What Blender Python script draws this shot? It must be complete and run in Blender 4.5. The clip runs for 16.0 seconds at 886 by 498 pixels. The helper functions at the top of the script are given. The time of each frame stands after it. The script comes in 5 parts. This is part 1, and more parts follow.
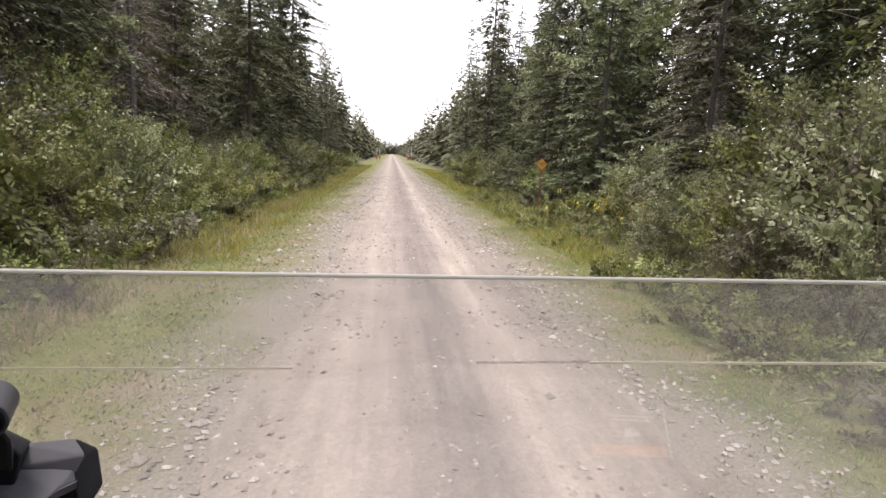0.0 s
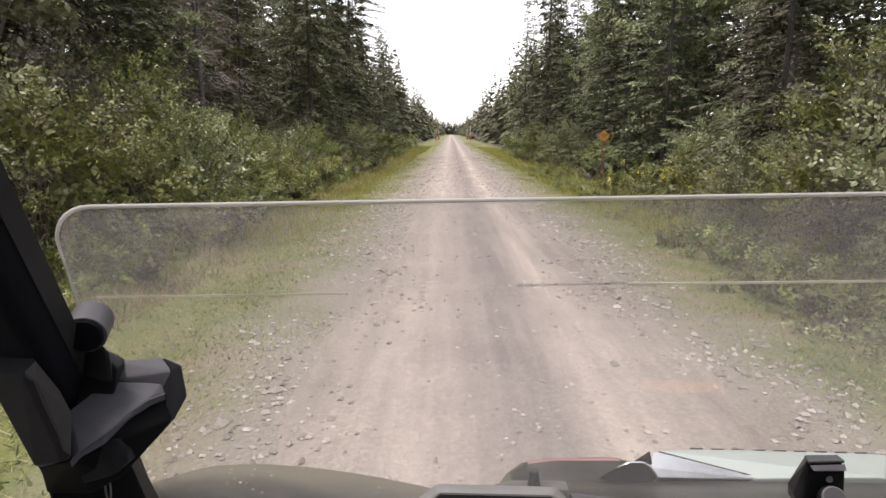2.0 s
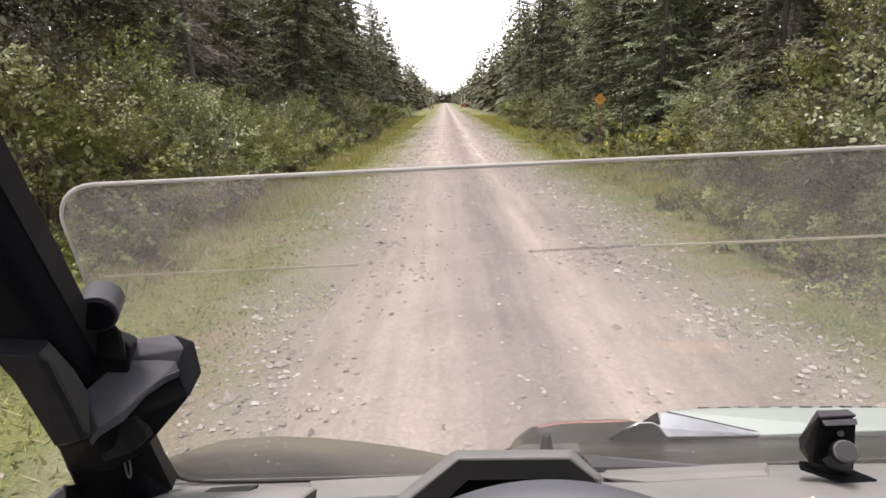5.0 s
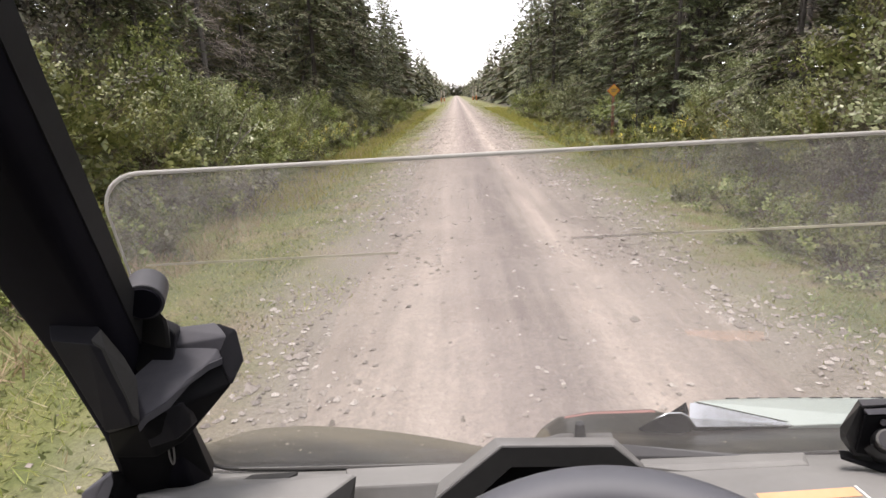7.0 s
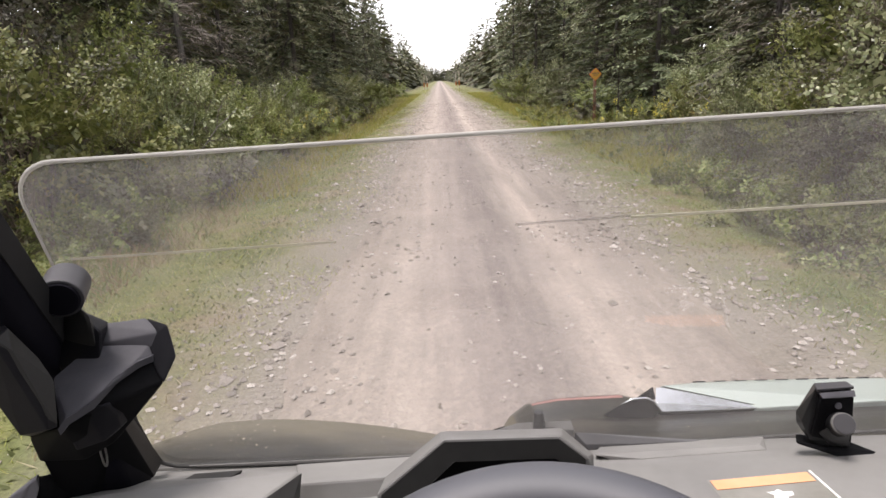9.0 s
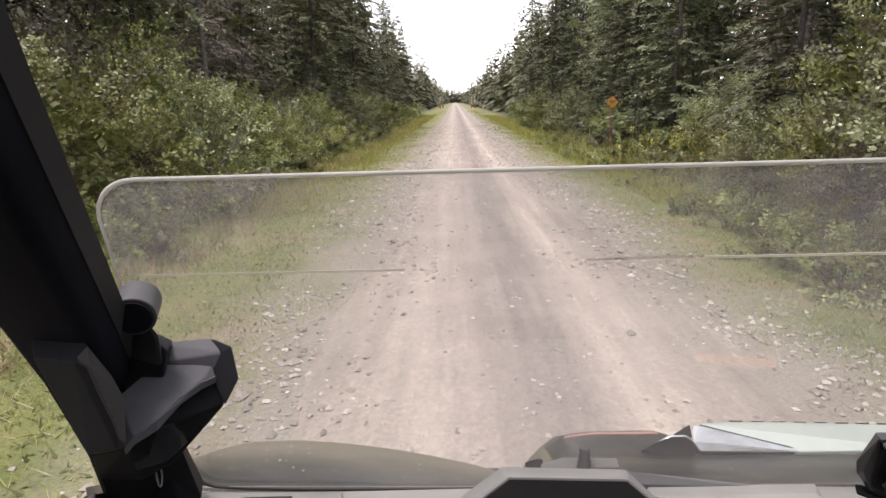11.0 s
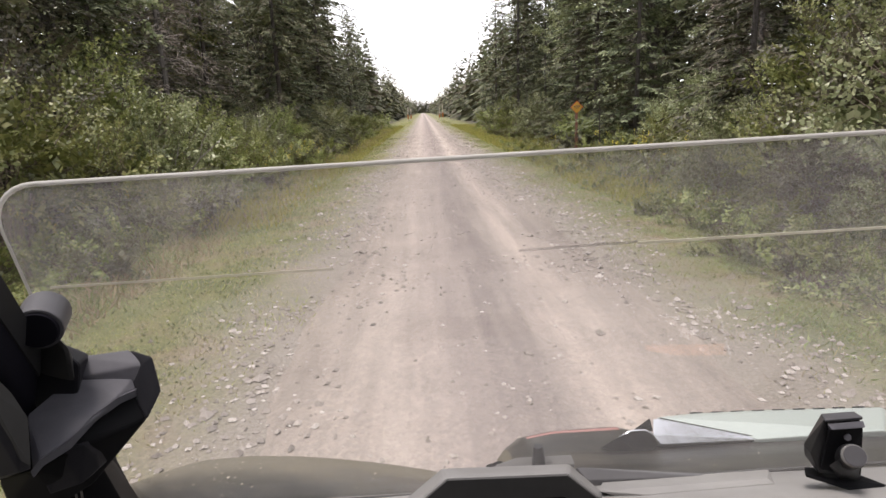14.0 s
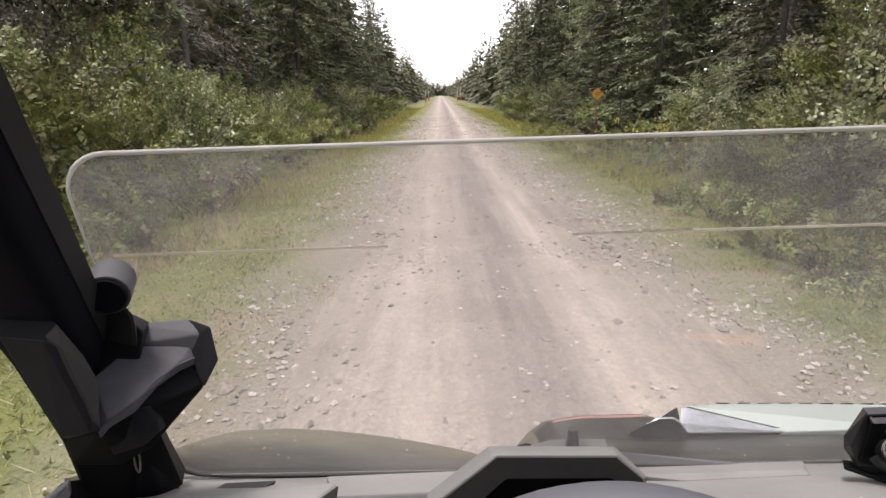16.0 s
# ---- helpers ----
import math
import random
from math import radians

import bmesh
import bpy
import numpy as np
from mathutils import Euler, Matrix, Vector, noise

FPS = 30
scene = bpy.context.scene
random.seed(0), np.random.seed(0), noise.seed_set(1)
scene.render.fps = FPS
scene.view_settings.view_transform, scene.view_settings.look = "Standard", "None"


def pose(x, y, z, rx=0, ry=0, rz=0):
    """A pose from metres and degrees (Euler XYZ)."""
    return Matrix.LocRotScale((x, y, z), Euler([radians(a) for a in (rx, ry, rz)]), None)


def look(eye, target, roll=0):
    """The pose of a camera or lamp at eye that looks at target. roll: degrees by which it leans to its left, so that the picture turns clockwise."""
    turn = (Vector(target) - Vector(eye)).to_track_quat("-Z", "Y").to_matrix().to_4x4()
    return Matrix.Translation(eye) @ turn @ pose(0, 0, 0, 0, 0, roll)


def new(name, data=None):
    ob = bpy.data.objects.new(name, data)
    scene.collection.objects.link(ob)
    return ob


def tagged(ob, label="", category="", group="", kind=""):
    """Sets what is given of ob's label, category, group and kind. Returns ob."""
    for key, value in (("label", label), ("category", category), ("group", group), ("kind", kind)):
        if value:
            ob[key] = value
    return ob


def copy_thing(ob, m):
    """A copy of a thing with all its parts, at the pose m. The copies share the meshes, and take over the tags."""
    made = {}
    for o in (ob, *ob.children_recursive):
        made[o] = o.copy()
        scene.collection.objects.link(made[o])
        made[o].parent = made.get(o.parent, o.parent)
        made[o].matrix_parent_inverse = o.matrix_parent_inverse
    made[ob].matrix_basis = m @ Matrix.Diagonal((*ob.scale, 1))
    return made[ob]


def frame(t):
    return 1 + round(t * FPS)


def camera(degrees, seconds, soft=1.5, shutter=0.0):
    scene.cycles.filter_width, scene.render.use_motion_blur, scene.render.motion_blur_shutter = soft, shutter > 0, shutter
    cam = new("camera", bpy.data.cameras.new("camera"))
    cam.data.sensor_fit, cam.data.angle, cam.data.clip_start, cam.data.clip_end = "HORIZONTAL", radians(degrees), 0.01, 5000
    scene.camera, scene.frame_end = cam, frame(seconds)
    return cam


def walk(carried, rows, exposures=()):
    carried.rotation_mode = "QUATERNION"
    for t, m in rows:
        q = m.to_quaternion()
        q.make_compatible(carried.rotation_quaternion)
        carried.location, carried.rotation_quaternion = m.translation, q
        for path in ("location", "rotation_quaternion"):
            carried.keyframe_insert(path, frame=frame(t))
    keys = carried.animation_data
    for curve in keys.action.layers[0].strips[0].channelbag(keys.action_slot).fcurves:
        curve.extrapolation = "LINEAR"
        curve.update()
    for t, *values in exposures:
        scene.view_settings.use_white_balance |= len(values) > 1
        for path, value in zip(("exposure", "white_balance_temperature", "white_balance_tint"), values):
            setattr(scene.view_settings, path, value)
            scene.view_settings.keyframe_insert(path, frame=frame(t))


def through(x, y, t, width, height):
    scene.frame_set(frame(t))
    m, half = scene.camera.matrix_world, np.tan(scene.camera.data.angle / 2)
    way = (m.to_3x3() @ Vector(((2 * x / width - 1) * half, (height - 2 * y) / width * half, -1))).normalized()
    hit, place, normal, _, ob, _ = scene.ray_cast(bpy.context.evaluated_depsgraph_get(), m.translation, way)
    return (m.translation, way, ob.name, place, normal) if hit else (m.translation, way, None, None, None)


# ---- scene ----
# camera: seconds, x, y, z, pitch above level, roll, yaw
cam = camera(73.7, 16.0, soft=1.5)
PATH = [
    (0.0, 0.0077, 0.0199, 1.6599, -8.9972, -2.9893, -4.9203),
    (0.5, -0.0121, 0.0178, 1.6503, -6.2213, -1.2251, -1.9211),
    (1.0, -0.0260, 0.0028, 1.6401, -6.8101, -0.9104, 0.2866),
    (1.5, 0.0022, -0.0418, 1.6194, -7.9383, -0.2989, 1.3261),
    (2.0, 0.0335, -0.0356, 1.6053, -11.0896, -0.1441, 0.7265),
    (2.5, 0.0288, -0.0426, 1.6112, -12.2670, 2.4512, -0.8431),
    (3.0, -0.0186, -0.0318, 1.6105, -11.5013, -0.0307, -1.1122),
    (3.5, 0.0139, -0.0203, 1.6236, -12.1856, 0.4853, -0.6282),
    (4.0, 0.0182, -0.0317, 1.6087, -13.2730, 1.1207, 0.0598),
    (6.5, 0.0077, -0.0205, 1.5992, -14.2096, 2.0962, 0.1539),
    (7.0, -0.0196, -0.0276, 1.5946, -14.6223, 2.0728, 1.2037),
    (7.5, -0.0201, -0.0087, 1.5743, -16.9439, 1.1025, 0.3879),
    (8.0, 0.0007, -0.0067, 1.5707, -15.9679, 0.8767, -0.1662),
    (8.5, -0.0157, -0.0026, 1.5720, -16.7689, 1.2376, 0.3732),
    (9.0, 0.0353, 0.0025, 1.5867, -16.0134, 2.5203, -0.3744),
    (11.5, -0.0464, 0.0160, 1.6000, -13.9821, -0.0219, 1.0423),
    (12.0, 0.0022, 0.0221, 1.5939, -14.0581, 0.4228, -0.0569),
    (12.5, 0.0342, 0.0218, 1.5916, -14.3818, 1.9985, -1.7221),
    (13.0, 0.0457, 0.0213, 1.5997, -13.0445, 3.1496, -0.6473),
    (13.5, 0.0625, 0.0236, 1.6031, -12.6528, 4.4050, -0.4709),
    (14.0, 0.0143, 0.0272, 1.5767, -13.1502, 2.1806, -1.9188),
    (14.5, -0.0300, 0.0213, 1.5841, -13.0027, 0.9221, -0.7471),
    (15.0, -0.0395, 0.0254, 1.5736, -14.1848, 0.5623, 0.3282),
    (15.5, -0.0420, 0.0275, 1.5754, -14.5443, 0.6299, 1.0339),
    (16.0, -0.0353, 0.0212, 1.5752, -14.6706, 0.6925, -0.2572),
]
walk(cam, [(t, pose(x, y, z, 90 + pitch, roll, yaw)) for t, x, y, z, pitch, roll, yaw in PATH], [(t, stops, 6620, 16) for t, stops in ((0.0, 0.92), (1.5, 0.86), (2.5, 0.80), (3.5, 0.94), (4.0, 0.97), (7.0, 0.99), (9.0, 0.92), (12.5, 0.96), (14.0, 0.88), (16.0, 0.90))])

# ---- light: a bright overcast day ----
world = bpy.data.worlds.new("overcast_sky")
scene.world = world
world.use_nodes = True
wn, wl = world.node_tree.nodes, world.node_tree.links
wn.clear()
sky = wn.new("ShaderNodeTexSky")
sky.sky_type, sky.sun_disc = "NISHITA", False
sky.sun_elevation, sky.sun_rotation = radians(78), radians(249)
sky.air_density, sky.dust_density = 1.0, 0.6
cloud = wn.new("ShaderNodeHueSaturation")
cloud.inputs["Saturation"].default_value, cloud.inputs["Value"].default_value = 0.15, 1.5
back = wn.new("ShaderNodeBackground")
back.inputs["Strength"].default_value = 0.14
wout = wn.new("ShaderNodeOutputWorld")
wl.new(sky.outputs[0], cloud.inputs["Color"])
wl.new(cloud.outputs[0], back.inputs["Color"])
wl.new(back.outputs[0], wout.inputs["Surface"])
sun_data = bpy.data.lights.new("sun", "SUN")
sun_data.energy, sun_data.angle, sun_data.color = 2.0, radians(18), (1.0, 0.96, 0.9)
sun_lamp = new("sun", sun_data)
sun_lamp.matrix_world = look((0, 0, 40), (8, 3, 0))


# ---- materials ----
def node_mat(name):
    m = bpy.data.materials.new(name)
    m.use_nodes = True
    return m, m.node_tree.nodes, m.node_tree.links, m.node_tree.nodes["Principled BSDF"]


def ramp(nodes, links, src, stops):
    r = nodes.new("ShaderNodeValToRGB")
    el = r.color_ramp.elements
    while len(el) < len(stops):
        el.new(0.5)
    for e, (p, c) in zip(el, stops):
        e.position, e.color = p, (*c, 1)
    links.new(src, r.inputs[0])
    return r.outputs[0]


def noise_tex(nodes, links, scale, detail=4.0, rough=0.6, vec=None):
    n = nodes.new("ShaderNodeTexNoise")
    n.inputs["Scale"].default_value, n.inputs["Detail"].default_value, n.inputs["Roughness"].default_value = scale, detail, rough
    if vec is not None:
        links.new(vec, n.inputs["Vector"])
    return n.outputs["Fac"]


def mixed(nodes, links, fac, a, b, mode="MIX"):
    n = nodes.new("ShaderNodeMix")
    n.data_type, n.blend_type = "RGBA", mode
    for sock, v in ((n.inputs[0], fac), (n.inputs[6], a), (n.inputs[7], b)):
        if isinstance(v, (int, float)):
            sock.default_value = v
        elif isinstance(v, tuple):
            sock.default_value = (*v, 1)
        else:
            links.new(v, sock)
    return n.outputs[2]


def bumped(nodes, links, bsdf, height, strength, distance):
    b = nodes.new("ShaderNodeBump")
    b.inputs["Strength"].default_value, b.inputs["Distance"].default_value = strength, distance
    links.new(height, b.inputs["Height"])
    links.new(b.outputs[0], bsdf.inputs["Normal"])


def plain_mat(name, a, b, scale, rough, bump=0.0, bump_scale=200.0, metal=0.0, dist=0.001, coat=0.0, spec=0.5):
    """Two tones mixed by a noise, with a fine relief."""
    m, n, l, p = node_mat(name)
    co = n.new("ShaderNodeTexCoord").outputs["Object"]
    f = noise_tex(n, l, scale, 5, 0.65, co)
    l.new(ramp(n, l, f, [(0.35, a), (0.65, b)]), p.inputs["Base Color"])
    p.inputs["Roughness"].default_value, p.inputs["Metallic"].default_value = rough, metal
    p.inputs["Coat Weight"].default_value, p.inputs["Specular IOR Level"].default_value = coat, spec
    if bump:
        bumped(n, l, p, noise_tex(n, l, bump_scale, 3, 0.6, co), bump, dist)
    return m


def leaf_mat(name, tones, rough=0.55, through=0.25, dry=None):
    """Leaves, needles or blades: each island and each plant has a tone of its own, and some light comes through."""
    m, n, l, p = node_mat(name)
    geo = n.new("ShaderNodeNewGeometry").outputs["Random Per Island"]
    obr = n.new("ShaderNodeObjectInfo").outputs["Random"]
    k = len(tones)
    col = ramp(n, l, geo, [(i / max(1, k - 1), c) for i, c in enumerate(tones)])
    if dry:
        co = n.new("ShaderNodeTexCoord").outputs["Object"]
        f = ramp(n, l, noise_tex(n, l, 0.9, 4, 0.6, co), [(0.50, (0, 0, 0)), (0.68, (1, 1, 1))])
        col = mixed(n, l, f, col, dry)
    hs = n.new("ShaderNodeHueSaturation")
    ma = n.new("ShaderNodeMapRange")
    ma.inputs["To Min"].default_value, ma.inputs["To Max"].default_value = 0.62, 1.42
    l.new(obr, ma.inputs["Value"])
    l.new(ma.outputs[0], hs.inputs["Value"])
    mh = n.new("ShaderNodeMapRange")
    mh.inputs["To Min"].default_value, mh.inputs["To Max"].default_value = 0.485, 0.515
    l.new(obr, mh.inputs["Value"])
    l.new(mh.outputs[0], hs.inputs["Hue"])
    l.new(col, hs.inputs["Color"])
    l.new(hs.outputs[0], p.inputs["Base Color"])
    p.inputs["Roughness"].default_value = rough
    tr = n.new("ShaderNodeBsdfTranslucent")
    l.new(hs.outputs[0], tr.inputs["Color"])
    mx = n.new("ShaderNodeMixShader")
    mx.inputs[0].default_value = through
    l.new(p.outputs[0], mx.inputs[1])
    l.new(tr.outputs[0], mx.inputs[2])
    l.new(mx.outputs[0], n["Material Output"].inputs["Surface"])
    return m


def road_material():
    m, n, l, p = node_mat("packed_gravel")
    co = n.new("ShaderNodeTexCoord").outputs["Object"]
    sep = n.new("ShaderNodeSeparateXYZ")
    l.new(co, sep.inputs[0])
    wob = n.new("ShaderNodeMath")
    wob.operation = "MULTIPLY_ADD"
    l.new(noise_tex(n, l, 0.35, 3, 0.5, co), wob.inputs[0])
    wob.inputs[1].default_value = 0.5
    l.new(sep.outputs[0], wob.inputs[2])
    shift = n.new("ShaderNodeMath")
    shift.operation = "MULTIPLY_ADD"
    l.new(wob.outputs[0], shift.inputs[0])
    shift.inputs[1].default_value, shift.inputs[2].default_value = 0.2, 0.35
    # across the road: loose shoulder, wheel track, darker crown, wheel track, loose shoulder
    tone = ramp(n, l, shift.outputs[0], [(0.08, (0.262, 0.230, 0.198)), (0.20, (0.268, 0.235, 0.203)), (0.36, (0.375, 0.328, 0.292)), (0.44, (0.3, 0.261, 0.238)),
                                        (0.50, (0.235, 0.204, 0.188)), (0.545, (0.28, 0.245, 0.223)), (0.60, (0.42, 0.365, 0.322)), (0.68, (0.285, 0.25, 0.223)), (0.80, (0.262, 0.230, 0.198))])
    stones = n.new("ShaderNodeTexVoronoi")
    stones.inputs["Scale"].default_value = 38
    l.new(co, stones.inputs["Vector"])
    sc = ramp(n, l, stones.outputs["Color"], [(0.0, (0.72, 0.72, 0.74)), (0.5, (1, 0.98, 0.96)), (1.0, (1.35, 1.33, 1.28))])
    c = mixed(n, l, 0.40, tone, sc, "MULTIPLY")
    mp = n.new("ShaderNodeMapping")
    mp.inputs["Scale"].default_value = (7.0, 0.35, 1.0)
    l.new(co, mp.inputs["Vector"])
    streak = ramp(n, l, noise_tex(n, l, 1.0, 5, 0.6, mp.outputs[0]), [(0.3, (0.74, 0.73, 0.73)), (0.7, (1.16, 1.15, 1.13))])
    c = mixed(n, l, 0.75, c, streak, "MULTIPLY")
    patch = ramp(n, l, noise_tex(n, l, 1.3, 6, 0.65, co), [(0.3, (0.80, 0.785, 0.80)), (0.7, (1.14, 1.12, 1.12))])
    c = mixed(n, l, 0.55, c, patch, "MULTIPLY")
    grit = ramp(n, l, noise_tex(n, l, 160, 2, 0.7, co), [(0.3, (0.75, 0.75, 0.75)), (0.7, (1.25, 1.25, 1.25))])
    c = mixed(n, l, 0.45, c, grit, "MULTIPLY")
    l.new(c, p.inputs["Base Color"])
    p.inputs["Roughness"].default_value = 0.95
    p.inputs["Specular IOR Level"].default_value = 0.2
    bumped(n, l, p, stones.outputs["Distance"], 0.5, 0.012)
    return m


def soil_material():
    m, n, l, p = node_mat("verge_soil")
    co = n.new("ShaderNodeTexCoord").outputs["Object"]
    a = ramp(n, l, noise_tex(n, l, 0.9, 7, 0.68, co), [(0.34, (0.085, 0.105, 0.034)), (0.50, (0.158, 0.163, 0.056)), (0.64, (0.225, 0.175, 0.105)), (0.74, (0.15, 0.105, 0.066))])
    sep = n.new("ShaderNodeSeparateXYZ")
    l.new(co, sep.inputs[0])
    off = n.new("ShaderNodeMath")
    off.operation = "SUBTRACT"
    l.new(sep.outputs[0], off.inputs[0])
    off.inputs[1].default_value = 0.45
    far = n.new("ShaderNodeMath")
    far.operation = "ABSOLUTE"
    l.new(off.outputs[0], far.inputs[0])
    wob = n.new("ShaderNodeMath")
    wob.operation = "MULTIPLY_ADD"
    l.new(noise_tex(n, l, 1.1, 5, 0.6, co), wob.inputs[0])
    wob.inputs[1].default_value = 1.6
    l.new(far.outputs[0], wob.inputs[2])
    spill = n.new("ShaderNodeMapRange")
    spill.inputs["From Min"].default_value, spill.inputs["From Max"].default_value = 2.25, 3.35
    spill.inputs["To Min"].default_value, spill.inputs["To Max"].default_value = 1.0, 0.0
    l.new(wob.outputs[0], spill.inputs["Value"])
    litter = n.new("ShaderNodeMapRange")
    litter.inputs["From Min"].default_value, litter.inputs["From Max"].default_value = 5.6, 7.2
    l.new(wob.outputs[0], litter.inputs["Value"])
    a = mixed(n, l, litter.outputs[0], a, (0.052, 0.043, 0.028))
    a = mixed(n, l, spill.outputs[0], a, (0.262, 0.230, 0.198))
    g = ramp(n, l, noise_tex(n, l, 45, 4, 0.7, co), [(0.3, (0.6, 0.6, 0.6)), (0.7, (1.35, 1.35, 1.3))])
    l.new(mixed(n, l, 0.8, a, g, "MULTIPLY"), p.inputs["Base Color"])
    p.inputs["Roughness"].default_value = 0.95
    bumped(n, l, p, noise_tex(n, l, 25, 5, 0.7, co), 0.7, 0.03)
    return m


def windshield_material():
    """Clear sheet with a thin film of dust, in blotches and thinner towards the foot."""
    m, n, l, p = node_mat("dusty_clear_sheet")
    n.remove(p)
    co = n.new("ShaderNodeTexCoord").outputs["Object"]
    clear = n.new("ShaderNodeBsdfTransparent")
    clear.inputs[0].default_value = (0.93, 0.94, 0.93, 1)
    dust = n.new("ShaderNodeBsdfDiffuse")
    dust.inputs[0].default_value = (0.59, 0.55, 0.545, 1)
    dust2 = n.new("ShaderNodeBsdfTranslucent")
    dust2.inputs[0].default_value = (0.59, 0.55, 0.545, 1)
    both = n.new("ShaderNodeMixShader")
    both.inputs[0].default_value = 0.5
    l.new(dust.outputs[0], both.inputs[1])
    l.new(dust2.outputs[0], both.inputs[2])
    f = n.new("ShaderNodeMapRange")
    f.inputs["From Min"].default_value, f.inputs["From Max"].default_value = 0.3, 0.75
    f.inputs["To Min"].default_value, f.inputs["To Max"].default_value = 0.19, 0.33
    l.new(noise_tex(n, l, 3.5, 5, 0.6, co), f.inputs["Value"])
    spot = n.new("ShaderNodeVectorMath")
    spot.operation = "DISTANCE"
    l.new(co, spot.inputs[0])
    spot.inputs[1].default_value = (0.389, 0.735, 1.366)
    blot = n.new("ShaderNodeMapRange")
    blot.inputs["From Min"].default_value, blot.inputs["From Max"].default_value = 0.004, 0.017
    blot.inputs["To Min"].default_value, blot.inputs["To Max"].default_value = 0.28, 0.0
    l.new(spot.outputs["Value"], blot.inputs["Value"])
    # less of the film towards its foot
    sep = n.new("ShaderNodeSeparateXYZ")
    l.new(co, sep.inputs[0])
    foot_fade = n.new("ShaderNodeMapRange")
    foot_fade.inputs["From Min"].default_value, foot_fade.inputs["From Max"].default_value = 1.05, 1.35
    foot_fade.inputs["To Min"].default_value, foot_fade.inputs["To Max"].default_value = 0.5, 1.0
    l.new(sep.outputs[2], foot_fade.inputs["Value"])
    amount = n.new("ShaderNodeMath")
    amount.operation = "MULTIPLY"
    l.new(f.outputs[0], amount.inputs[0])
    l.new(foot_fade.outputs[0], amount.inputs[1])
    film_sum = n.new("ShaderNodeMath")
    l.new(amount.outputs[0], film_sum.inputs[0])
    l.new(blot.outputs[0], film_sum.inputs[1])
    film = n.new("ShaderNodeMixShader")
    l.new(film_sum.outputs[0], film.inputs[0])
    l.new(clear.outputs[0], film.inputs[1])
    l.new(both.outputs[0], film.inputs[2])
    gloss = n.new("ShaderNodeBsdfGlossy")
    gloss.inputs["Roughness"].default_value = 0.04
    fr = n.new("ShaderNodeFresnel")
    fr.inputs["IOR"].default_value = 1.7
    mx = n.new("ShaderNodeMixShader")
    l.new(fr.outputs[0], mx.inputs[0])
    l.new(film.outputs[0], mx.inputs[1])
    l.new(gloss.outputs[0], mx.inputs[2])
    l.new(mx.outputs[0], n["Material Output"].inputs["Surface"])
    return m


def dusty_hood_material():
    """Black plastic with brown road dust in blotches; dark near the glass and pale on the crest, with reflections
    painted in.
    """
    m, n, l, p = node_mat("dusty_hood_painted_sheen")
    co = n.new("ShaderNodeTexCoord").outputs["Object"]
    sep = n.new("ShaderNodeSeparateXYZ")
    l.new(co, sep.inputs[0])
    # dark-to-pale run along y: painted reflections as well as dust
    crest_tone = n.new("ShaderNodeMapRange")
    crest_tone.inputs["From Min"].default_value, crest_tone.inputs["From Max"].default_value = 0.97, 1.21
    l.new(sep.outputs[1], crest_tone.inputs["Value"])
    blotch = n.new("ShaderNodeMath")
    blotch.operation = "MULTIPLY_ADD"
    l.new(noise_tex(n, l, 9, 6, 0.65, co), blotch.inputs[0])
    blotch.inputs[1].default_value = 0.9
    l.new(crest_tone.outputs[0], blotch.inputs[2])
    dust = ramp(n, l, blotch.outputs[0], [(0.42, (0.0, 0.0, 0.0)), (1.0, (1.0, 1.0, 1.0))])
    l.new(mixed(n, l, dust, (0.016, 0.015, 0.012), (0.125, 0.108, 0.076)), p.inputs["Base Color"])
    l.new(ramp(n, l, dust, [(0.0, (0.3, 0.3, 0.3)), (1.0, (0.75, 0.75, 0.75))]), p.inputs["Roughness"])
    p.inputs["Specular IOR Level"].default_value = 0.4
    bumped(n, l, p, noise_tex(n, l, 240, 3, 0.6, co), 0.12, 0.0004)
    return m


ROAD = road_material()
SOIL = soil_material()
SHEET = windshield_material()


def acrylic_mat(name, tone, clear):
    """Milky plastic: light passes straight, through and off it by shares, uneven along its length."""
    m, n, l, p = node_mat(name)
    co = n.new("ShaderNodeTexCoord").outputs["Object"]
    col = ramp(n, l, noise_tex(n, l, 14, 4, 0.6, co), [(0.3, tuple(0.82 * c for c in tone)), (0.7, tone)])
    l.new(col, p.inputs["Base Color"])
    p.inputs["Roughness"].default_value = 0.5
    tr = n.new("ShaderNodeBsdfTranslucent")
    l.new(col, tr.inputs["Color"])
    milky = n.new("ShaderNodeMixShader")
    milky.inputs[0].default_value = 0.5
    l.new(p.outputs[0], milky.inputs[1])
    l.new(tr.outputs[0], milky.inputs[2])
    mx = n.new("ShaderNodeMixShader")
    mx.inputs[0].default_value = clear
    l.new(milky.outputs[0], mx.inputs[1])
    l.new(n.new("ShaderNodeBsdfTransparent").outputs[0], mx.inputs[2])
    l.new(mx.outputs[0], n["Material Output"].inputs["Surface"])
    return m


SHEET_EDGE = acrylic_mat("sheet_edge", (0.66, 0.64, 0.60), 0.10)
SEAM = acrylic_mat("sheet_seam", (0.80, 0.77, 0.66), 0.18)
SEAM_DULL = acrylic_mat("dull_sheet_seam", (0.62, 0.58, 0.47), 0.55)
SEAM_DARK = acrylic_mat("dark_sheet_seam", (0.24, 0.21, 0.20), 0.78)
PEBBLE = leaf_mat("pebbles", [(0.25, 0.22, 0.19), (0.33, 0.29, 0.25), (0.40, 0.355, 0.31), (0.49, 0.44, 0.39), (0.64, 0.59, 0.53)], 0.9, 0.0)
BARK = plain_mat("spruce_bark", (0.05, 0.042, 0.035), (0.10, 0.088, 0.078), 14, 0.95, 0.8, 60, dist=0.01)
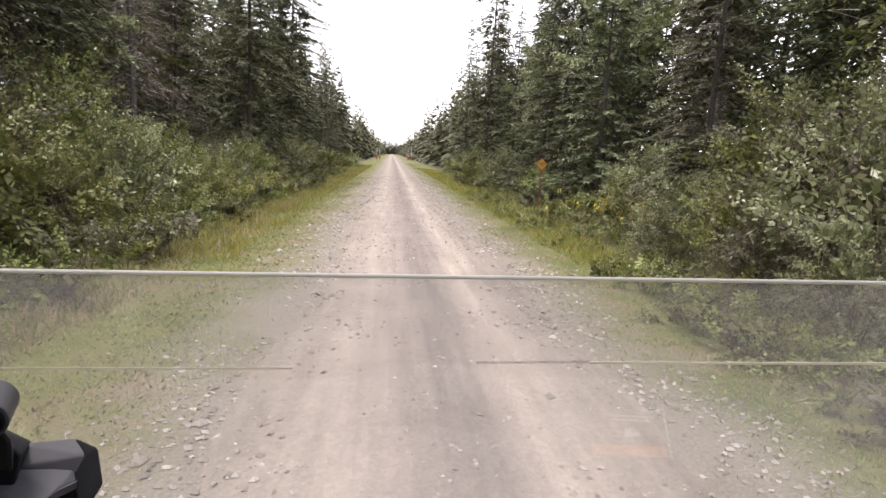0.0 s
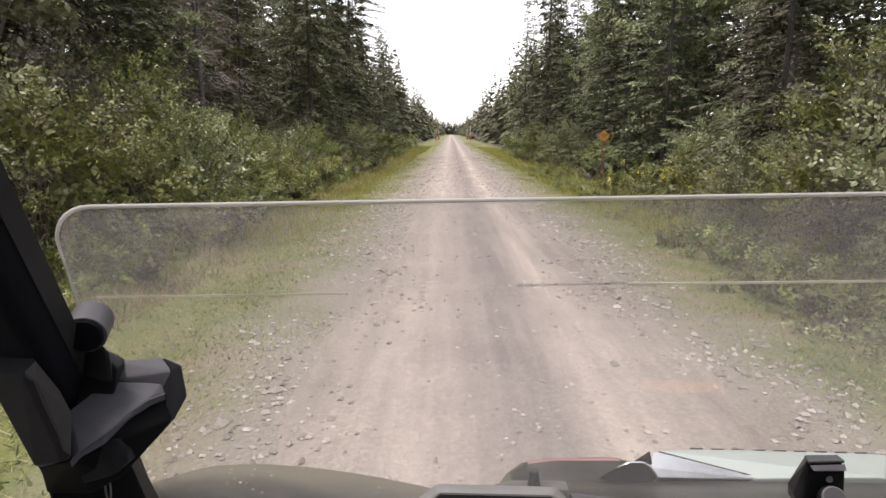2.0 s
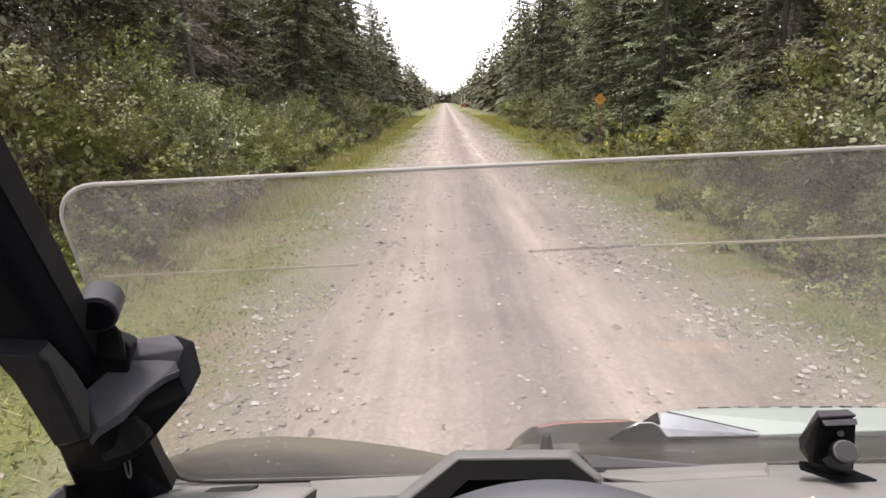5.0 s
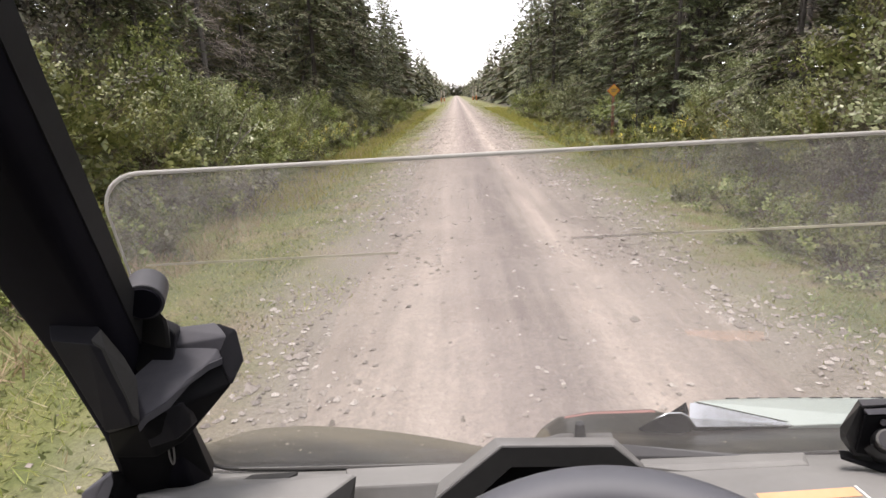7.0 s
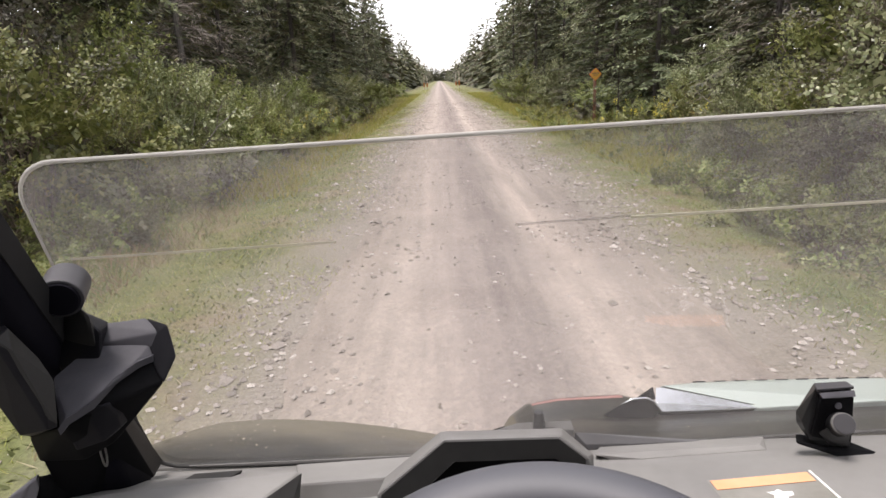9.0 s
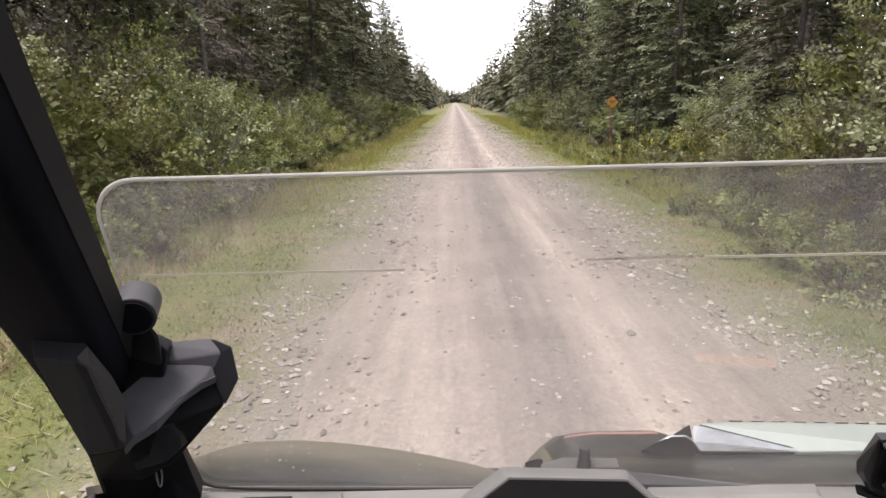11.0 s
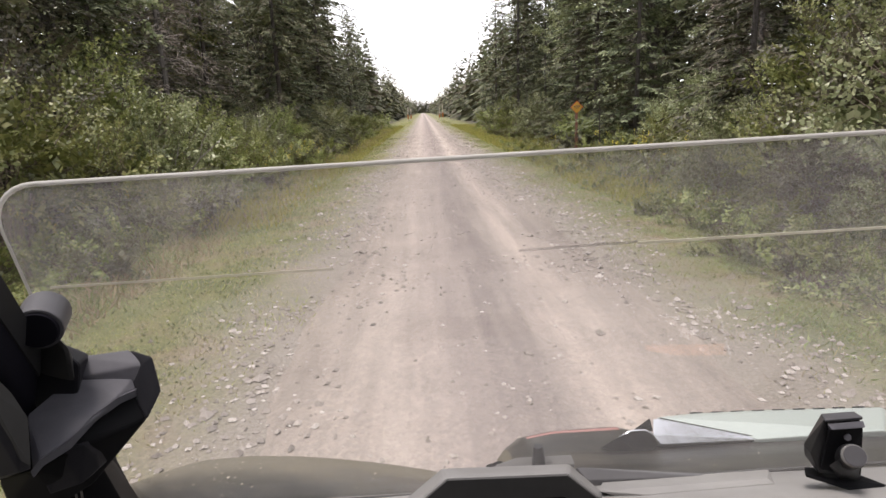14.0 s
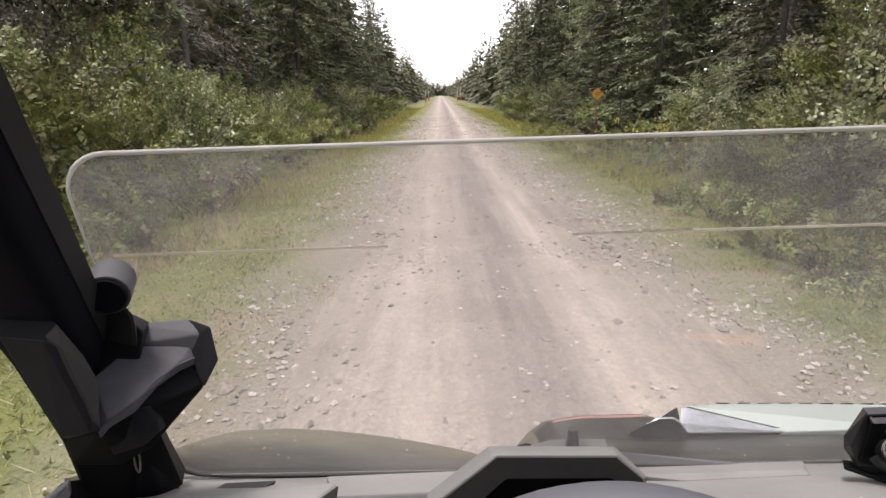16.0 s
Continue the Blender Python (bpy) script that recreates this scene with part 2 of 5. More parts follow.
DEADWOOD = plain_mat("grey_deadwood", (0.09, 0.08, 0.072), (0.16, 0.145, 0.132), 9, 0.95, 0.6, 50, dist=0.006)
BIRCH = plain_mat("pale_birch_bark", (0.5, 0.48, 0.45), (0.16, 0.14, 0.13), 6, 0.85, 0.4, 40, dist=0.004)
TWIG = plain_mat("brown_twig", (0.10, 0.075, 0.06), (0.17, 0.13, 0.10), 20, 0.9)
NEEDLE = leaf_mat("spruce_needles", [(0.026, 0.030, 0.014), (0.060, 0.068, 0.031), (0.125, 0.100, 0.066), (0.108, 0.118, 0.054), (0.18, 0.187, 0.098)], 0.65, 0.15)
NEEDLE_PALE = leaf_mat("fir_needles", [(0.044, 0.053, 0.028), (0.090, 0.106, 0.053), (0.142, 0.162, 0.082), (0.22, 0.235, 0.130)], 0.65, 0.18)
NEEDLE_DEAD = leaf_mat("dead_needles", [(0.15, 0.119, 0.0938), (0.237, 0.194, 0.163), (0.338, 0.294, 0.25), (0.138, 0.125, 0.0875)], 0.8, 0.05)
LEAF = leaf_mat("alder_leaves", [(0.085, 0.105, 0.030), (0.145, 0.170, 0.048), (0.205, 0.228, 0.070), (0.33, 0.33, 0.135)], 0.45, 0.2)
LEAF_GREY = leaf_mat("hazel_leaves", [(0.095, 0.112, 0.046), (0.158, 0.178, 0.078), (0.225, 0.240, 0.118), (0.36, 0.362, 0.215)], 0.4, 0.18)
LEAF_YELLOW = leaf_mat("willow_leaves", [(0.108, 0.130, 0.034), (0.160, 0.184, 0.050), (0.225, 0.238, 0.070), (0.31, 0.30, 0.11)], 0.45, 0.2)
LEAF_RED = leaf_mat("reddish_leaves", [(0.075, 0.07, 0.04), (0.11, 0.095, 0.055), (0.13, 0.135, 0.07), (0.20, 0.18, 0.13)], 0.45, 0.2)
GRASS = leaf_mat("verge_grass", [(0.215, 0.25, 0.062), (0.285, 0.315, 0.085), (0.355, 0.37, 0.115), (0.44, 0.41, 0.17)], 0.6, 0.5, (0.36, 0.31, 0.175))
MEADOW = leaf_mat("meadow_grass", [(0.24, 0.26, 0.055), (0.33, 0.335, 0.075), (0.41, 0.385, 0.105), (0.34, 0.28, 0.10)], 0.6, 0.5)
TALL = leaf_mat("tall_dry_grass", [(0.235, 0.17, 0.10), (0.30, 0.225, 0.14), (0.20, 0.18, 0.085), (0.29, 0.20, 0.14), (0.27, 0.235, 0.12)], 0.7, 0.25)
STRAW = leaf_mat("straw_litter", [(0.28, 0.235, 0.15), (0.34, 0.29, 0.19), (0.40, 0.355, 0.245), (0.31, 0.25, 0.16)], 0.8, 0.5)
WEED = leaf_mat("green_weeds", [(0.15, 0.185, 0.062), (0.20, 0.235, 0.085), (0.26, 0.285, 0.12)], 0.6, 0.5, (0.20, 0.18, 0.095))
GOLD = leaf_mat("goldenrod_flowers", [(0.45, 0.33, 0.04), (0.55, 0.42, 0.06), (0.38, 0.34, 0.08)], 0.7, 0.2)
KNOB = plain_mat("grey_knob_plastic", (0.052, 0.050, 0.054), (0.070, 0.068, 0.074), 10, 0.55, 0.3, 500, dist=0.0004)
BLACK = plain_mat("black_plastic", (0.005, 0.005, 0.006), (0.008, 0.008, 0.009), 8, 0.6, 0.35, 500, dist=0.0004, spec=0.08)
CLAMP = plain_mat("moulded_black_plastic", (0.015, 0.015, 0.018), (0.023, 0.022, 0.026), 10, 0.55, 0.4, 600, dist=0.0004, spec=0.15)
# lit copy of the moulded plastic: light on upper facets painted in
CLAMP_LIT = plain_mat("lit_black_plastic", (0.080, 0.078, 0.088), (0.108, 0.105, 0.118), 14, 0.55, 0.4, 600, dist=0.0004, spec=0.2)
MOUNT = plain_mat("black_mount_plastic", (0.012, 0.012, 0.013), (0.020, 0.020, 0.021), 14, 0.4, 0.2, 600, dist=0.0003, spec=0.35)
# charcoal trim; also painted shade on dash fronts and a lit clamp edge
COWL_DARK = plain_mat("charcoal_and_shaded_plastic", (0.045, 0.044, 0.043), (0.062, 0.060, 0.058), 8, 0.6, 0.4, 450, dist=0.0004, spec=0.2)
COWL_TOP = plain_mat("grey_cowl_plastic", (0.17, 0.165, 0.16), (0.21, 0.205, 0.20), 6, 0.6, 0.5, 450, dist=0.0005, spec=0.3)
WEDGE = plain_mat("slate_trim_plastic", (0.12, 0.118, 0.122), (0.15, 0.147, 0.15), 8, 0.5, 0.3, 450, dist=0.0004, spec=0.3)
# black label ground greyed: the glare on it is painted in
LABEL_GLARE = plain_mat("glare_grey_label", (0.221, 0.215, 0.189), (0.286, 0.273, 0.247), 20, 0.3)
MUD = plain_mat("dried_mud", (0.27, 0.235, 0.18), (0.38, 0.34, 0.28), 60, 0.9)
PILLAR_LIT = plain_mat("lit_pillar_coat", (0.020, 0.020, 0.021), (0.028, 0.028, 0.030), 10, 0.7, 0.2, 500, dist=0.0003, spec=0.2)
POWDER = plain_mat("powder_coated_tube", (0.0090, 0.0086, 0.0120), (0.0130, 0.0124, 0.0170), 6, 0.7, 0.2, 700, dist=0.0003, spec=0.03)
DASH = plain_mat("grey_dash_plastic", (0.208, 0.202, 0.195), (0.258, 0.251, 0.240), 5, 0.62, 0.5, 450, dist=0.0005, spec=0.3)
WHEEL = plain_mat("wheel_rubber", (0.060, 0.061, 0.072), (0.072, 0.073, 0.085), 8, 0.55, 0.12, 400, dist=0.0005, spec=0.9)
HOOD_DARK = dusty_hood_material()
HOOD_GLOSS = plain_mat("glossy_black_hood", (0.012, 0.012, 0.011), (0.040, 0.037, 0.030), 9, 0.38, 0.1, 200, dist=0.0004, coat=0.0, spec=0.25)
HOOD_WHITE = plain_mat("pale_hood_paint", (0.37, 0.415, 0.385), (0.42, 0.465, 0.435), 3, 0.35, coat=0.2)
CHROME = plain_mat("chrome_trim", (0.80, 0.80, 0.81), (0.90, 0.90, 0.91), 5, 0.16, 0.35, 5, metal=1.0, dist=0.010)
RED = plain_mat("red_trim", (0.28, 0.14, 0.125), (0.34, 0.17, 0.15), 10, 0.6)
# orange lightened to hold the glare on the label
ORANGE = plain_mat("orange_label", (0.80, 0.38, 0.20), (0.86, 0.45, 0.26), 10, 0.5)
WHITE = plain_mat("white_print", (0.75, 0.74, 0.70), (0.82, 0.81, 0.78), 20, 0.5)
LABEL_BLACK = plain_mat("label_black", (0.06, 0.06, 0.055), (0.08, 0.08, 0.075), 20, 0.4)
SNAG = plain_mat("bleached_wood", (0.11, 0.098, 0.085), (0.19, 0.172, 0.155), 12, 0.9, 0.4, 60, dist=0.003)
STEEL = plain_mat("galvanised_post", (0.33, 0.33, 0.33), (0.42, 0.42, 0.42), 15, 0.5, metal=0.6)
WOOD = plain_mat("weathered_post", (0.42, 0.37, 0.30), (0.55, 0.50, 0.42), 8, 0.85, 0.4, 60, dist=0.003)
BOARD = plain_mat("marker_orange", (0.30, 0.11, 0.03), (0.36, 0.15, 0.05), 3, 0.6)
SIGN_BACK = plain_mat("sign_amber", (0.42, 0.22, 0.025), (0.50, 0.27, 0.035), 6, 0.5)
SIGN_RIM = plain_mat("sign_red", (0.40, 0.07, 0.02), (0.46, 0.10, 0.03), 6, 0.5)
SIGN_POST = plain_mat("red_brown_post", (0.16, 0.075, 0.05), (0.22, 0.11, 0.075), 10, 0.8, 0.3, 60, dist=0.003)
RUBBER = plain_mat("tyre_rubber", (0.02, 0.02, 0.02), (0.035, 0.033, 0.03), 12, 0.85, 0.4, 60, dist=0.003)


# ---- mesh helpers ----
def mesh_of(name, verts, faces, mats, indices=None, smooth=False):
    me = bpy.data.meshes.new(name)
    me.from_pydata([tuple(v) for v in verts], [], [tuple(f) for f in faces])
    for m in mats if isinstance(mats, (list, tuple)) else [mats]:
        me.materials.append(m)
    if indices is not None:
        me.polygons.foreach_set("material_index", indices)
    if smooth:
        me.polygons.foreach_set("use_smooth", [True] * len(me.polygons))
    me.update()
    return me


def part(name, bm, material, parent, label="", smooth=False, at=None):
    """Links a bmesh as one mesh object under a thing or under a part."""
    me = bpy.data.meshes.new(name)
    bm.to_mesh(me)
    bm.free()
    me.materials.append(material)
    if smooth:
        me.polygons.foreach_set("use_smooth", [True] * len(me.polygons))
    ob = new(name, me)
    if parent is not None:
        ob.parent = parent
    if at is not None:
        ob.matrix_local = at
    return tagged(ob, label)


def kites(base, along, side, width, mid=0.45):
    """Many flat kites at once: (n,3) base points, (n,3) vectors to the tip, (n,3) unit side vectors, (n,) half widths."""
    base, along, side = np.asarray(base, float), np.asarray(along, float), np.asarray(side, float)
    n = len(base)
    w = np.asarray(width, float).reshape(-1, 1)
    v = np.empty((n, 4, 3))
    v[:, 0] = base
    v[:, 1] = base + along * mid + side * w
    v[:, 2] = base + along
    v[:, 3] = base + along * mid - side * w
    return v.reshape(-1, 3), (np.arange(n)[:, None] * 4 + np.arange(4)).tolist()


def unit(a):
    return a / np.maximum(np.linalg.norm(a, axis=-1, keepdims=True), 1e-9)


def tube(points, radii, sides=6):
    """Verts and faces of a tapered tube along points."""
    pts = np.asarray(points, float)
    vs, fs = [], []
    for i, p in enumerate(pts):
        d = unit(pts[min(i + 1, len(pts) - 1)] - pts[max(i - 1, 0)])
        a = unit(np.cross(d, (0.3, 0.9, 0.31) if abs(d[1]) < 0.8 else (1, 0, 0.1)))
        b = np.cross(d, a)
        for k in range(sides):
            t = 2 * math.pi * k / sides
            vs.append(p + radii[i] * (math.cos(t) * a + math.sin(t) * b))
    for i in range(len(pts) - 1):
        for k in range(sides):
            fs.append((i * sides + k, i * sides + (k + 1) % sides, (i + 1) * sides + (k + 1) % sides, (i + 1) * sides + k))
    if sides == 3:
        return vs, fs
    fs.append(tuple(range(sides))[::-1])
    fs.append(tuple((len(pts) - 1) * sides + k for k in range(sides)))
    return vs, fs


class Soup:
    """Gathers tubes and kites into one mesh."""

    def __init__(self):
        self.v, self.f = [], []

    def add(self, vs, fs):
        o = len(self.v)
        self.v.extend(np.asarray(vs).tolist())
        self.f.extend([tuple(i + o for i in f) for f in fs])


def spruce(seed, height, radius, bare, needles, twig=0.5, width=0.02, step=0.09, gap=0.17, droop=0.35, thin=1.0, limbs=True, label=""):
    """A spruce: tapered trunk with limbs, and a crown of many short needled twigs that hang from them."""
    rs = np.random.RandomState(seed)
    wood = Soup()
    lean = rs.uniform(-0.02, 0.02, 2) * height
    zs = np.linspace(0, height, 9)
    line = np.stack([lean[0] * (zs / height) ** 2, lean[1] * (zs / height) ** 2, zs], 1)
    line[0, 2] = -0.15
    r0 = 0.007 * height + 0.015
    wood.add(*tube(line, [r0 * (1 - 0.93 * z / height) * (1.25 if i == 0 else 1) for i, z in enumerate(zs)], 8))
    base, along, side, wid = [], [], [], []
    up = np.array([0, 0, 1.0])
    z = bare
    while z < height - 0.15:
        f = 1 - (z - bare * 0.6) / (height - bare * 0.6)
        for _ in range(rs.randint(3, 6)):
            if rs.rand() > thin:
                continue
            az = rs.uniform(0, 2 * math.pi)
            length = radius * min(1.0, 0.07 + 1.05 * f ** 0.85) * rs.uniform(0.5, 1.15)
            out = np.array([math.cos(az), math.sin(az), 0])
            lat = np.array([-out[1], out[0], 0])
            sag = droop * rs.uniform(0.4, 1.5)
            rise = rs.uniform(-0.05, 0.3) * (1.2 - f)
            bend = rs.uniform(-0.15, 0.15)
            p0 = np.array([lean[0] * (z / height) ** 2, lean[1] * (z / height) ** 2, z + rs.uniform(-0.1, 0.1)])

            def at(q):
                q = np.asarray(q, float).reshape(-1, 1)
                return p0 + out * length * q + lat * length * bend * q * q + up * length * (rise * q - sag * q * q + 0.25 * sag * q ** 4)
            if limbs:
                wood.add(*tube(at([0.0, 0.5, 0.95]), [0.005 + 0.010 * length / radius, 0.005, 0.003], 3))
            n = max(3, int(length * 0.85 / step))
            q = np.repeat(0.15 + 0.85 * (np.arange(n) + rs.rand(n)) / n, 2)
            m = len(q)
            sg = np.tile([-1.0, 1.0], n)
            d = unit(at(np.minimum(1, q + 0.06)) - at(q - 0.02))
            tl = twig * (0.35 + 0.65 * (1 - q) ** 0.7) * min(1.0, length / 1.3 + 0.2) * rs.uniform(0.45, 1.25, m)
            v = unit(d * rs.uniform(0.35, 1.0, (m, 1)) + lat * (sg * rs.uniform(0.3, 1.0, m))[:, None] + up * rs.uniform(-0.5, 0.22, (m, 1)))
            base.append(at(q) + rs.normal(0, 0.02, (m, 3))), along.append(v * tl[:, None])
            side.append(unit(np.cross(v, up + rs.normal(0, 0.5, (m, 3))))), wid.append(width * rs.uniform(0.6, 1.4, m) * np.where(q < 0.45, 1.9, 1.0))
        z += gap * rs.uniform(0.6, 1.4) * (0.8 + 0.5 * f)
    base.append(line[-1:] - (0, 0, 0.3)), along.append(np.array([[0, 0, 0.55]])), side.append(np.array([[1.0, 0, 0]])), wid.append(np.array([0.03]))
    ob = tagged(new("spruce_tree"), label, "tree")
    t = new("trunk", mesh_of("trunk", wood.v, wood.f, BARK if needles is not NEEDLE_DEAD else DEADWOOD))
    c = new("crown", mesh_of("crown", *kites(np.concatenate(base), np.concatenate(along), np.concatenate(side), np.concatenate(wid), 0.4), needles))
    t.parent = c.parent = ob
    return ob


def bush(seed, height, radius, leaves, leaf_m, size=0.06, stems=9, name="shrub", label="", wood=None, low=0.06, tree=False):
    """A shrub or small broadleaf tree: stems, and over a lumpy crown many sprays, each a twig with leaves set along both its sides."""
    rs = np.random.RandomState(seed)
    soup = Soup()
    mid = np.array([0, 0, height * (0.60 if tree else 0.42)])
    half = np.array([radius, radius, height * (0.40 if tree else 0.56)])
    bumps = rs.normal(0, 1, (7, 3))
    bumps = unit(bumps)
    swell = rs.uniform(-0.32, 0.36, 7)
    per = 64
    count = max(12, leaves // per)
    base, along, side, wid = [], [], [], []
    for i in range(count):
        u = unit(rs.normal(0, 1, 3) + (0, 0, 0.25))
        grow = 1.0 + float(np.sum(swell * np.exp(-4.0 * (1 - bumps @ u))))
        depth = rs.uniform(0.62, 1.0) if rs.rand() < 0.72 else rs.uniform(0.2, 0.6)
        p = mid + half * u * grow * depth
        if p[2] < low:
            p[2] = low + rs.uniform(0, 0.25) * height * 0.4
        d = unit(u * (1, 1, 0.5) + rs.normal(0, 0.35, 3) + (0, 0, 0.75 * max(0.0, u[2]) + 0.12))
        ln = rs.uniform(0.6, 1.5) * (0.18 + 0.14 * min(height, 4.0)) * (1.25 if u[2] > 0.75 else 1.0)
        lat = unit(np.cross(d, rs.normal(0, 1, 3)))
        nor = np.cross(lat, d)
        if nor[2] < 0:
            nor = -nor
        sag = -0.25 * ln * rs.rand()
        tip = p + d * ln + (0, 0, sag)
        foot = p - d * ln * 0.5
        foot[2] = max(foot[2], 0.02)
        soup.add(*tube([foot, p, tip], [0.005 + 0.0009 * height, 0.004, 0.0015], 3))
        k = max(6, int(per * rs.uniform(0.5, 1.5)))
        heart = 2.1 if depth < 0.62 else 1.0
        k = int(k * (0.7 if heart > 1 else 1.0))
        q = rs.rand(k)[:, None]
        sg = np.where(np.arange(k) % 2, 1.0, -1.0)[:, None]
        pos = p + d * ln * q + np.array([0, 0, sag]) * q * q + rs.normal(0, 0.07 * ln + 0.012, (k, 3))
        pos[:, 2] = np.maximum(pos[:, 2], low)
        al = unit(d * rs.uniform(0.2, 1.0, (k, 1)) + lat * sg * rs.uniform(0.3, 1.1, (k, 1)) + rs.normal(0, 0.4, (k, 3)) + (0, 0, -0.12))
        sz = size * heart * rs.uniform(0.55, 1.3, k) * (1.1 - 0.35 * q[:, 0])
        up = unit(nor * 1.1 + (0, 0, 0.4) + rs.normal(0, 0.3, (k, 3)))
        base.append(pos), along.append(al * sz[:, None]), side.append(unit(np.cross(al, up))), wid.append(sz * 0.29)
    for i in range(stems):
        az = 2 * math.pi * (i + rs.uniform(-0.3, 0.3)) / stems
        r0 = np.array([math.cos(az), math.sin(az), 0])
        reach, h = radius * rs.uniform(0.3, 0.8), height * rs.uniform(0.55, 0.92)
        start = np.array([0, 0, height * rs.uniform(0.25, 0.6)]) if tree else r0 * rs.uniform(0.03, 0.2) * radius
        pts = [start + r0 * reach * f ** 1.5 + np.array([0, 0, (h - start[2]) * (f - 0.12 * f * f) * 1.12]) for f in (0, 0.3, 0.6, 1.0)]
        rad = 0.006 + 0.004 * height
        soup.add(*tube(pts, [rad, rad * 0.75, rad * 0.5, rad * 0.2], 5))
    if tree:
        soup.add(*tube([(0, 0, -0.1), (0.03, 0.02, height * 0.35), (0.0, 0.06, height * 0.9)], [0.02 + 0.009 * height, 0.015 + 0.006 * height, 0.01], 7))
    v, f = kites(np.concatenate(base), np.concatenate(along), np.concatenate(side), np.concatenate(wid))
    ob = tagged(new(name), label, "tree" if tree else "shrub")
    st = new("trunk" if tree else "stem_clump", mesh_of("stems", soup.v, soup.f, wood or TWIG))
    lv = new("crown" if tree else "foliage", mesh_of("leaves", v, f, leaf_m))
    st.parent = lv.parent = ob
    return ob


# ---- ground and track ----
MID = 0.45  # the track's middle line


def ground_height(x, y):
    off = abs(x - MID)
    z = -0.02 - 0.10 * min(1, max(0, (off - 1.6) / 2.0)) + 0.12 * min(1, max(0, (off - 5.0) / 6.0))
    z += 0.05 * noise.noise((x * 0.5, y * 0.5, 1.0)) * min(1, max(0, (off - 1.4) / 1.0))
    return z


def ragged(x, y):
    """Shifts the track's edges in and out along its way."""
    u = (x - MID) / 1.50
    if abs(u) < 0.6:
        return x
    k = (abs(u) - 0.6) / 0.4
    return x + math.copysign(k, u) * (0.22 * noise.noise((math.copysign(7.0, u), y * 0.35, 2.0)) + 0.12 * noise.noise((math.copysign(3.0, u), y * 1.7, 5.0)))


def grid_mesh(name, xs, ys, zf, mat, bend=None):
    v = [(bend(x, y) if bend else x, y, zf(x, y)) for y in ys for x in xs]
    k = len(xs)
    f = [(j * k + i, j * k + i + 1, (j + 1) * k + i + 1, (j + 1) * k + i) for j in range(len(ys) - 1) for i in range(k - 1)]
    return mesh_of(name, v, f, mat, smooth=True)


xs = [-900, -300, -120, -60, -30, -18, -12, -9] + list(np.arange(-7.5, -1.4, 0.3)) + list(np.arange(-1.3, 2.1, 0.35)) + list(np.arange(2.2, 8.6, 0.3)) + [10, 13, 18, 30, 60, 120, 300, 900]
ys = [-900, -300, -100, -40, -20, -10] + list(np.arange(-5, 45, 0.4)) + list(np.arange(45, 130, 3)) + [150, 200, 300, 450, 700, 1500, 3000]
tagged(new("ground", grid_mesh("ground", [float(x) for x in xs], [float(y) for y in ys], ground_height, SOIL)), "mossy brown and green forest ground", "ground", kind="structure")


def road_height(x, y):
    u = (x - MID) / 1.50
    z = 0.035 * (1 - u * u) - 0.022 * math.exp(-((abs(x - MID + 0.0) - 0.62) / 0.28) ** 2)
    z += 0.010 * noise.noise((x * 1.7, y * 0.9, 4.0))
    if abs(u) > 0.78:
        z -= 0.075 * ((abs(u) - 0.78) / 0.22) ** 1.6
    return z


rx = [MID + 1.50 * u for u in (-1.0, -0.92, -0.84, -0.76, -0.68, -0.6, -0.52, -0.44, -0.36, -0.28, -0.2, -0.1, 0, 0.1, 0.2, 0.28, 0.36, 0.44, 0.52, 0.6, 0.68, 0.76, 0.84, 0.92, 1.0)]
ry = list(np.arange(-12, 40, 0.25)) + list(np.arange(40, 140, 2.0)) + list(range(150, 345, 20)) + list(range(360, 661, 50))
tagged(new("road", grid_mesh("road", rx, [float(y) for y in ry], road_height, ROAD, ragged)), "pale packed gravel track with two wheel ruts", "road", kind="structure")

# loose stones: thick on the shoulders, thin between the ruts
rs = np.random.RandomState(5)
PEB = [Vector(p) for p in ((1, 0, 0), (-1, 0, 0), (0, 1, 0), (0, -1, 0), (0.1, 0.15, 1), (0, 0, -0.6), (0.65, 0.6, 0.55))]
hull = bmesh.new()
for p in PEB:
    hull.verts.new(p)
bmesh.ops.convex_hull(hull, input=hull.verts)
pv = np.array([v.co[:] for v in hull.verts])
for i, v in enumerate(hull.verts):
    v.index = i
pf = [tuple(v.index for v in f.verts) for f in hull.faces]
hull.free()
soup = Soup()
for i in range(30000):
    y = -1.0 + 38 * ((rs.rand() + 0.08) ** 1.8 - 0.08 ** 1.8) if i > 3000 else rs.uniform(-11, 0.5)
    r = rs.rand()
    if r < 0.36:
        x = -1.12 + rs.normal(0, 0.40)
    elif r < 0.80:
        x = 2.05 + rs.normal(0, 0.44)
    else:
        x = rs.uniform(-1.0, 1.8)
    if noise.noise((x * 1.1, y * 0.8, 9.0)) < rs.uniform(-0.45, 0.25):
        continue
    s = (0.006 + 0.023 * rs.rand() ** 2.4 + (0.018 if rs.rand() < 0.03 else 0)) * (1.0 if r < 0.8 else 0.8) * (1 + 0.35 * min(1.0, max(0.0, (y - 2.0) / 5.0)))
    a = rs.uniform(0, 6.28)
    c, d = math.cos(a), math.sin(a)
    q = pv * (rs.uniform(0.8, 1.3), rs.uniform(0.6, 1.0), rs.uniform(0.4, 0.75)) * s
    q = np.stack([q[:, 0] * c - q[:, 1] * d, q[:, 0] * d + q[:, 1] * c, q[:, 2]], 1)
    z = max(ground_height(x, y), road_height(x, y) if abs(x - MID) < 1.5 else -1)
    soup.add(q + (x, y, z + s * 0.15), pf)
